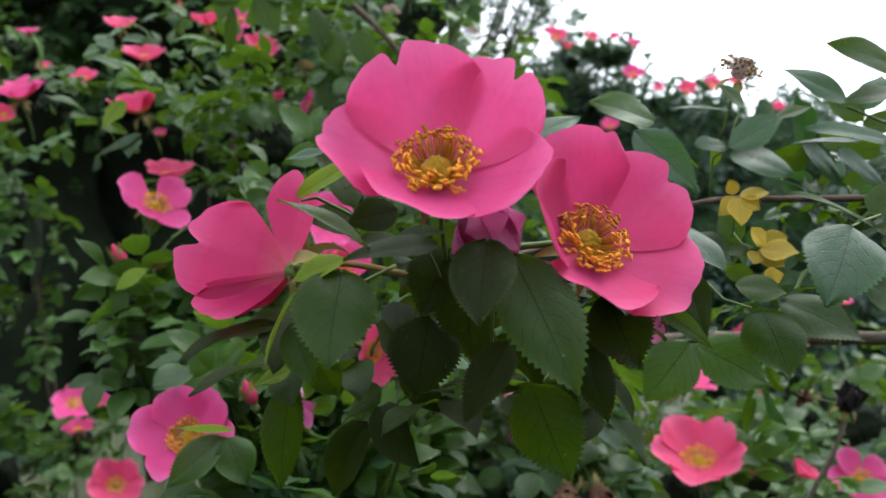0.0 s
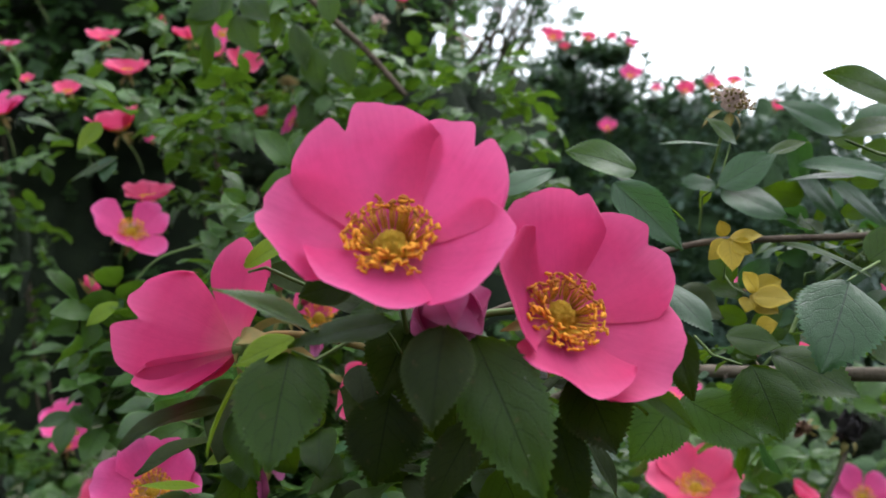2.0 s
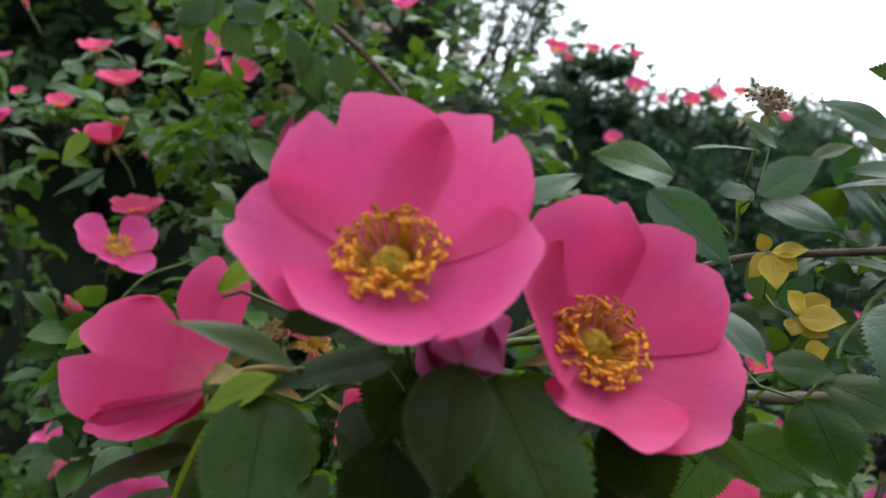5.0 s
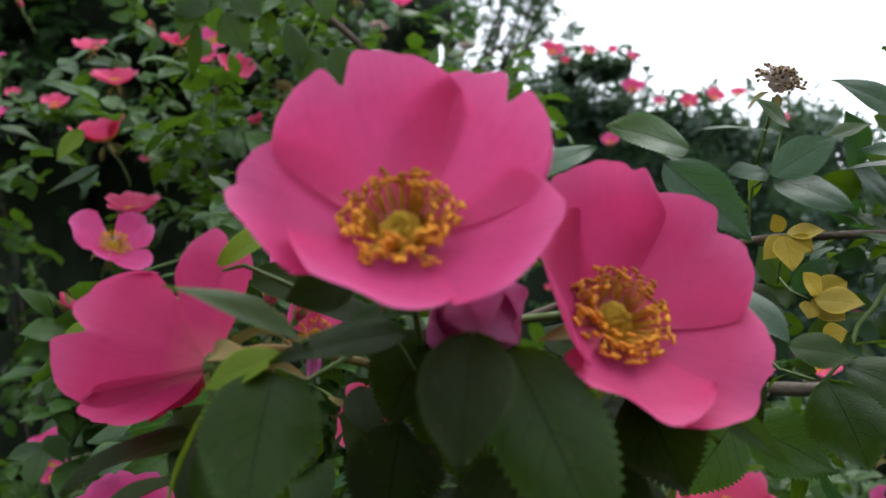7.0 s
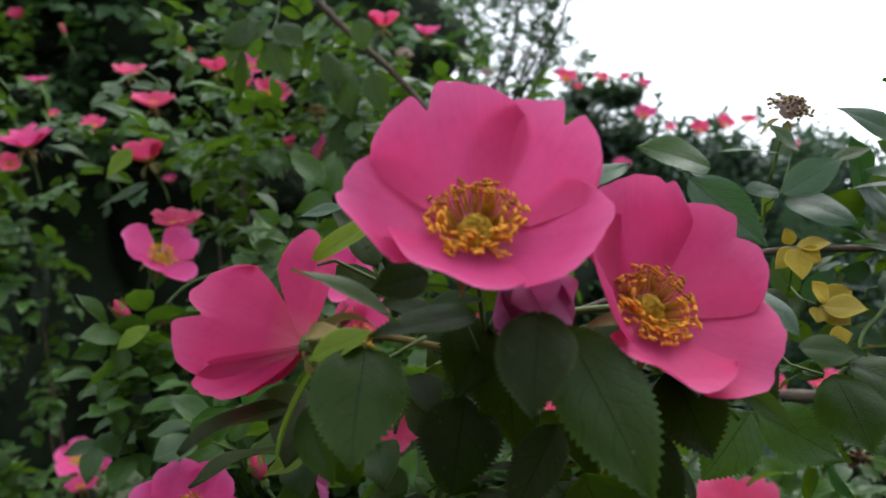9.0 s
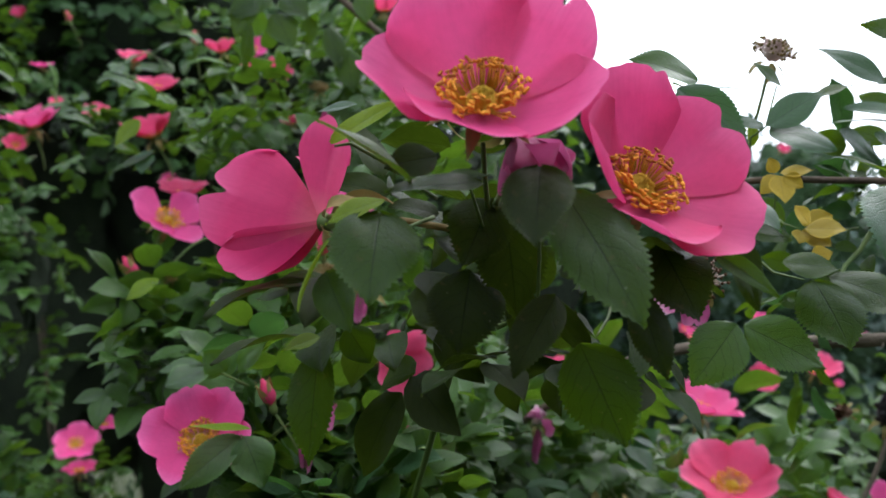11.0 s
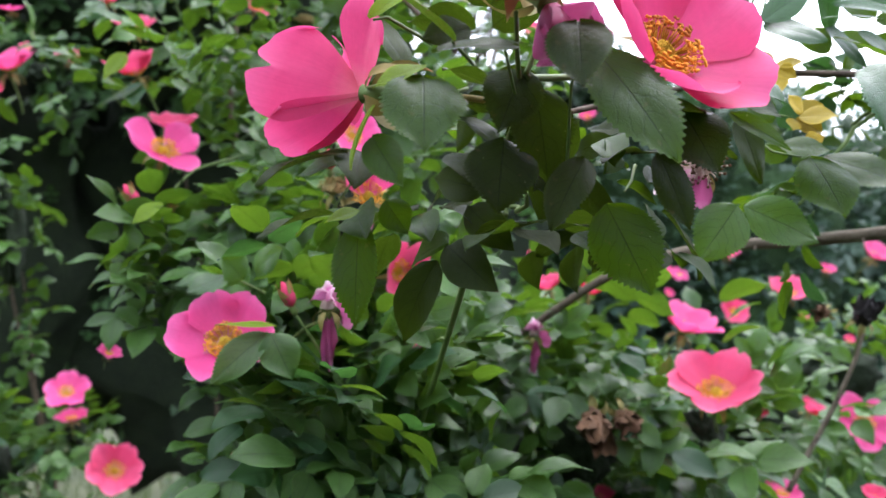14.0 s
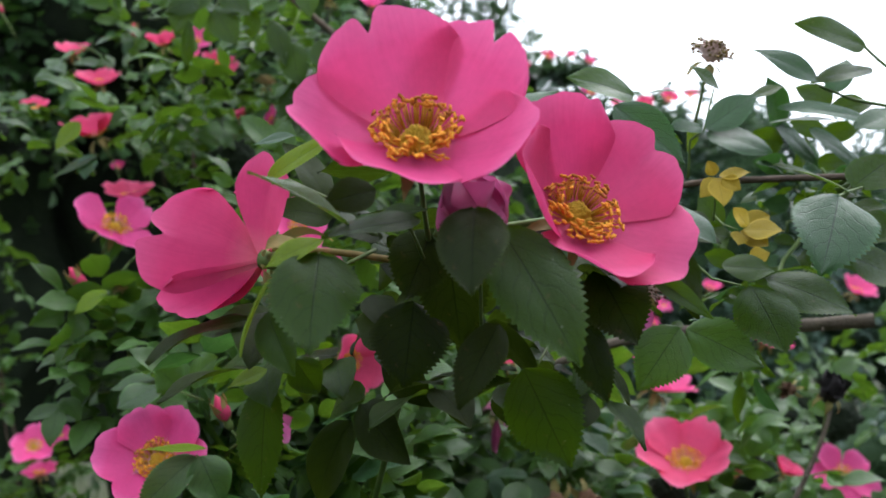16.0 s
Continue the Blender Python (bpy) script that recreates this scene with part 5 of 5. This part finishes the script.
shoot("leafy shoot below the flowers, most leaves darkened for shade", (0.0041, 0.3252, 1.3571), [
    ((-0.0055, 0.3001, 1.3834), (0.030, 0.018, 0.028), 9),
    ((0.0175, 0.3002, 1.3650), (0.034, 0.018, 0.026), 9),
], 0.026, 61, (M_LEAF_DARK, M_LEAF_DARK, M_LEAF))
shoot("leafy shoot with blue green leaves on the woody cane", (0.2379, 0.3999, 1.4271), [
    ((0.2080, 0.4200, 1.4027), (0.034, 0.020, 0.026), 8),
    ((0.2305, 0.4198, 1.4381), (0.034, 0.020, 0.012), 8),
    ((0.1649, 0.3802, 1.3617), (0.036, 0.020, 0.016), 5),
], 0.022, 62, (M_LEAF_BLUE, M_LEAF, M_LEAF))
bush("rose_bush", "dense green wild rose bush full of flowers", (-0.04, 0.80, 0.0), [
    ((-0.078, 0.473, 1.248), (0.060, 0.060, 0.095), 110),
    ((-0.088, 0.567, 1.379), (0.084, 0.063, 0.089), 72),
    ((-0.165, 0.714, 1.505), (0.110, 0.075, 0.095), 80),
    ((-0.210, 0.861, 1.631), (0.140, 0.090, 0.100), 80),
    ((-0.030, 0.525, 1.137), (0.085, 0.063, 0.053), 70),
    ((-0.032, 0.609, 1.253), (0.095, 0.084, 0.116), 72),
    ((0.000, 0.840, 1.526), (0.130, 0.095, 0.130), 80),
    ((-0.060, 0.672, 1.032), (0.120, 0.120, 0.140), 110),
    ((-0.080, 0.446, 1.206), (0.048, 0.040, 0.042), 50),
    ((-0.4300, 0.8000, 1.5600), (0.050, 0.045, 0.050), 22),
    ((-0.1691, 0.6000, 1.3637), (0.034, 0.036, 0.034), 36),
    ((-0.2261, 0.5800, 1.3366), (0.028, 0.028, 0.032), 26),
    ((-0.1442, 0.5000, 1.2555), (0.034, 0.030, 0.070), 50),
    ((-0.0739, 0.5300, 1.2354), (0.050, 0.030, 0.060), 60),
    ((-0.1069, 0.5000, 1.1978), (0.050, 0.030, 0.030), 40),
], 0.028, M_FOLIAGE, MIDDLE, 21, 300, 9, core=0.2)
bush("rose_bush", "low spreading rose bush with glossy leaves", (0.28, 0.95, 0.0), [
    ((0.095, 0.636, 1.176), (0.112, 0.069, 0.103), 144),
    ((0.224, 0.705, 1.160), (0.095, 0.065, 0.095), 68),
    ((0.370, 0.877, 1.140), (0.140, 0.085, 0.100), 56),
    ((0.017, 0.774, 1.142), (0.172, 0.103, 0.189), 153),
    ((0.602, 1.118, 1.150), (0.210, 0.120, 0.130), 62),
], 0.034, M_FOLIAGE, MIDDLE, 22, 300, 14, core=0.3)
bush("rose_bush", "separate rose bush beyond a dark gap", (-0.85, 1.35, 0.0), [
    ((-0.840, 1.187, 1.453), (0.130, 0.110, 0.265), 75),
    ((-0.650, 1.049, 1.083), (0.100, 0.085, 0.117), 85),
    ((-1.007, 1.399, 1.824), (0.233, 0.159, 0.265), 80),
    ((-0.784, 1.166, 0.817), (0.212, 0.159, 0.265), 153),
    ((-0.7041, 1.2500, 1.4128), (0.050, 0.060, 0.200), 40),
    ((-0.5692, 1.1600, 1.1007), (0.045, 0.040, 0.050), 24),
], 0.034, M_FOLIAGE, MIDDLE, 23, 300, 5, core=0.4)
bush("rose_hedge", "tall dark green hedge of wild roses", (-0.4, 2.2, 0.0), [
    ((-1.50, 1.90, 2.30), (0.80, 0.45, 0.50), 800),
    ((-0.65, 2.05, 2.25), (0.60, 0.40, 0.50), 800),
    # Few leaves on these two: the dark inner lumps show as a shaded hollow.
    ((-1.60, 2.50, 1.40), (0.80, 0.35, 1.00), 110),
    ((-0.70, 2.60, 1.40), (0.80, 0.35, 1.10), 90),
    ((0.05, 2.45, 1.35), (0.50, 0.28, 0.85), 300),
    ((-0.30, 2.60, 2.25), (0.40, 0.28, 0.45), 400),
    ((-1.10, 2.30, 2.90), (1.00, 0.40, 0.50), 600),
    ((-1.15, 2.75, 1.95), (0.60, 0.25, 0.70), 160),
], 0.045, M_FOLIAGE_FAR, COARSE, 24, 0, 5, 0.006, "hedge", 0.72)
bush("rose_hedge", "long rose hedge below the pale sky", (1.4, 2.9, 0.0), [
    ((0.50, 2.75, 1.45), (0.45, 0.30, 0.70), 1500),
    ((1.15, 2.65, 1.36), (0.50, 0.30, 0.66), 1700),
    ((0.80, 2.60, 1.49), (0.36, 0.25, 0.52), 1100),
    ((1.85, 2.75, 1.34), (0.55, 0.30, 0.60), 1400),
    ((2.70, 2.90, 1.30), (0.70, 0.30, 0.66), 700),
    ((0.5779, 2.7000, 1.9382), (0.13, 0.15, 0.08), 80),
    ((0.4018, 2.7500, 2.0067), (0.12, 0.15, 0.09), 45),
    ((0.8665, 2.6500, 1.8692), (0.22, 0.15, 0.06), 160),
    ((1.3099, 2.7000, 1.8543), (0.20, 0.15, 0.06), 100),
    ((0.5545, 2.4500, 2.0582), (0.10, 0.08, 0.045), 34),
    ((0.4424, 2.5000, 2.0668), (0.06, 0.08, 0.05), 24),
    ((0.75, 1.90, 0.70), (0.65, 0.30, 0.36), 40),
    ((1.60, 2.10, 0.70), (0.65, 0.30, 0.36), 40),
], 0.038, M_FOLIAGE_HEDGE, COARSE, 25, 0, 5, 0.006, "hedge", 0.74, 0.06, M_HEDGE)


def unseen_hedge_screen():
    """Unseen wall added behind and beside the viewer: closes three sides, cuts skylight."""
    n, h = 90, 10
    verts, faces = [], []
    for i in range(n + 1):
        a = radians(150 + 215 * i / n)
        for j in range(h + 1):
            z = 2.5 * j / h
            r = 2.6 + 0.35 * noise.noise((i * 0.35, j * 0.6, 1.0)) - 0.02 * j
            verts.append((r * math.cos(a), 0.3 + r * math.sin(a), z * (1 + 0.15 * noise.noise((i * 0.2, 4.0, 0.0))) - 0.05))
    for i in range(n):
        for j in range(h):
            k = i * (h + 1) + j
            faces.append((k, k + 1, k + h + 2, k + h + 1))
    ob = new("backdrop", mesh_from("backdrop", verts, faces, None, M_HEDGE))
    return tagged(ob, "added unseen hedge wall that cuts the skylight from behind", "hedge", kind="structure")


unseen_hedge_screen()


def tree(label, at, crown, leaf, seed):
    rng, prng = np.random.default_rng(seed), random.Random(seed)
    root = empty("tree", Matrix.Translation(at), label, "tree")
    o = np.array(at)
    v, f = tube(curve_points((0, 0, -0.1), (0.05, 0.05, 2.4), 0.05, 8, (1, 0, 0), 0.02, prng), [0.06 - 0.005 * i for i in range(9)], 9, 0.06)
    part("trunk", mesh_from("trunk", v, f, None, M_CANE), root)
    for (cx, cy, cz), (rx, ry, rz), n in crown:
        for _ in range(4):
            e = Vector((cx, cy, cz)) - Vector(at) + Vector((prng.uniform(-rx, rx), prng.uniform(-ry, ry), prng.uniform(-rz, rz))) * 0.9
            s = Vector((0.03, 0.03, prng.uniform(1.2, 2.2)))
            v, f = tube(curve_points(s, e, 0.05, 8, (0, 0, 1), 0.02, prng), [0.014 - 0.0014 * i for i in range(9)], 6, 0.06)
            part("limb", mesh_from("limb", v, f, None, M_CANE), root)
    c = part("crown", joined_leaves("crown", leaf_frames(crown, rng, leaf), M_FOLIAGE_TREE, COARSE, o), root)
    c["kind"] = "stuff"
    return root


tree("dark small leaved tree standing against the sky", (0.0, 3.1, 0.0), [
    ((-0.10, 3.00, 2.45), (0.35, 0.25, 0.35), 190),
    ((0.22, 3.00, 2.40), (0.20, 0.20, 0.32), 100),
    ((0.10, 3.00, 2.95), (0.45, 0.30, 0.35), 260),
    ((0.2336, 2.9500, 2.4544), (0.20, 0.18, 0.20), 60),
    ((0.4275, 2.9500, 2.5338), (0.08, 0.10, 0.12), 36),
    ((0.45, 2.95, 2.28), (0.12, 0.12, 0.18), 80),
    ((0.42, 2.95, 2.75), (0.14, 0.12, 0.16), 80),
    ((-0.55, 3.10, 2.70), (0.40, 0.25, 0.40), 260),
], 0.036, 31)
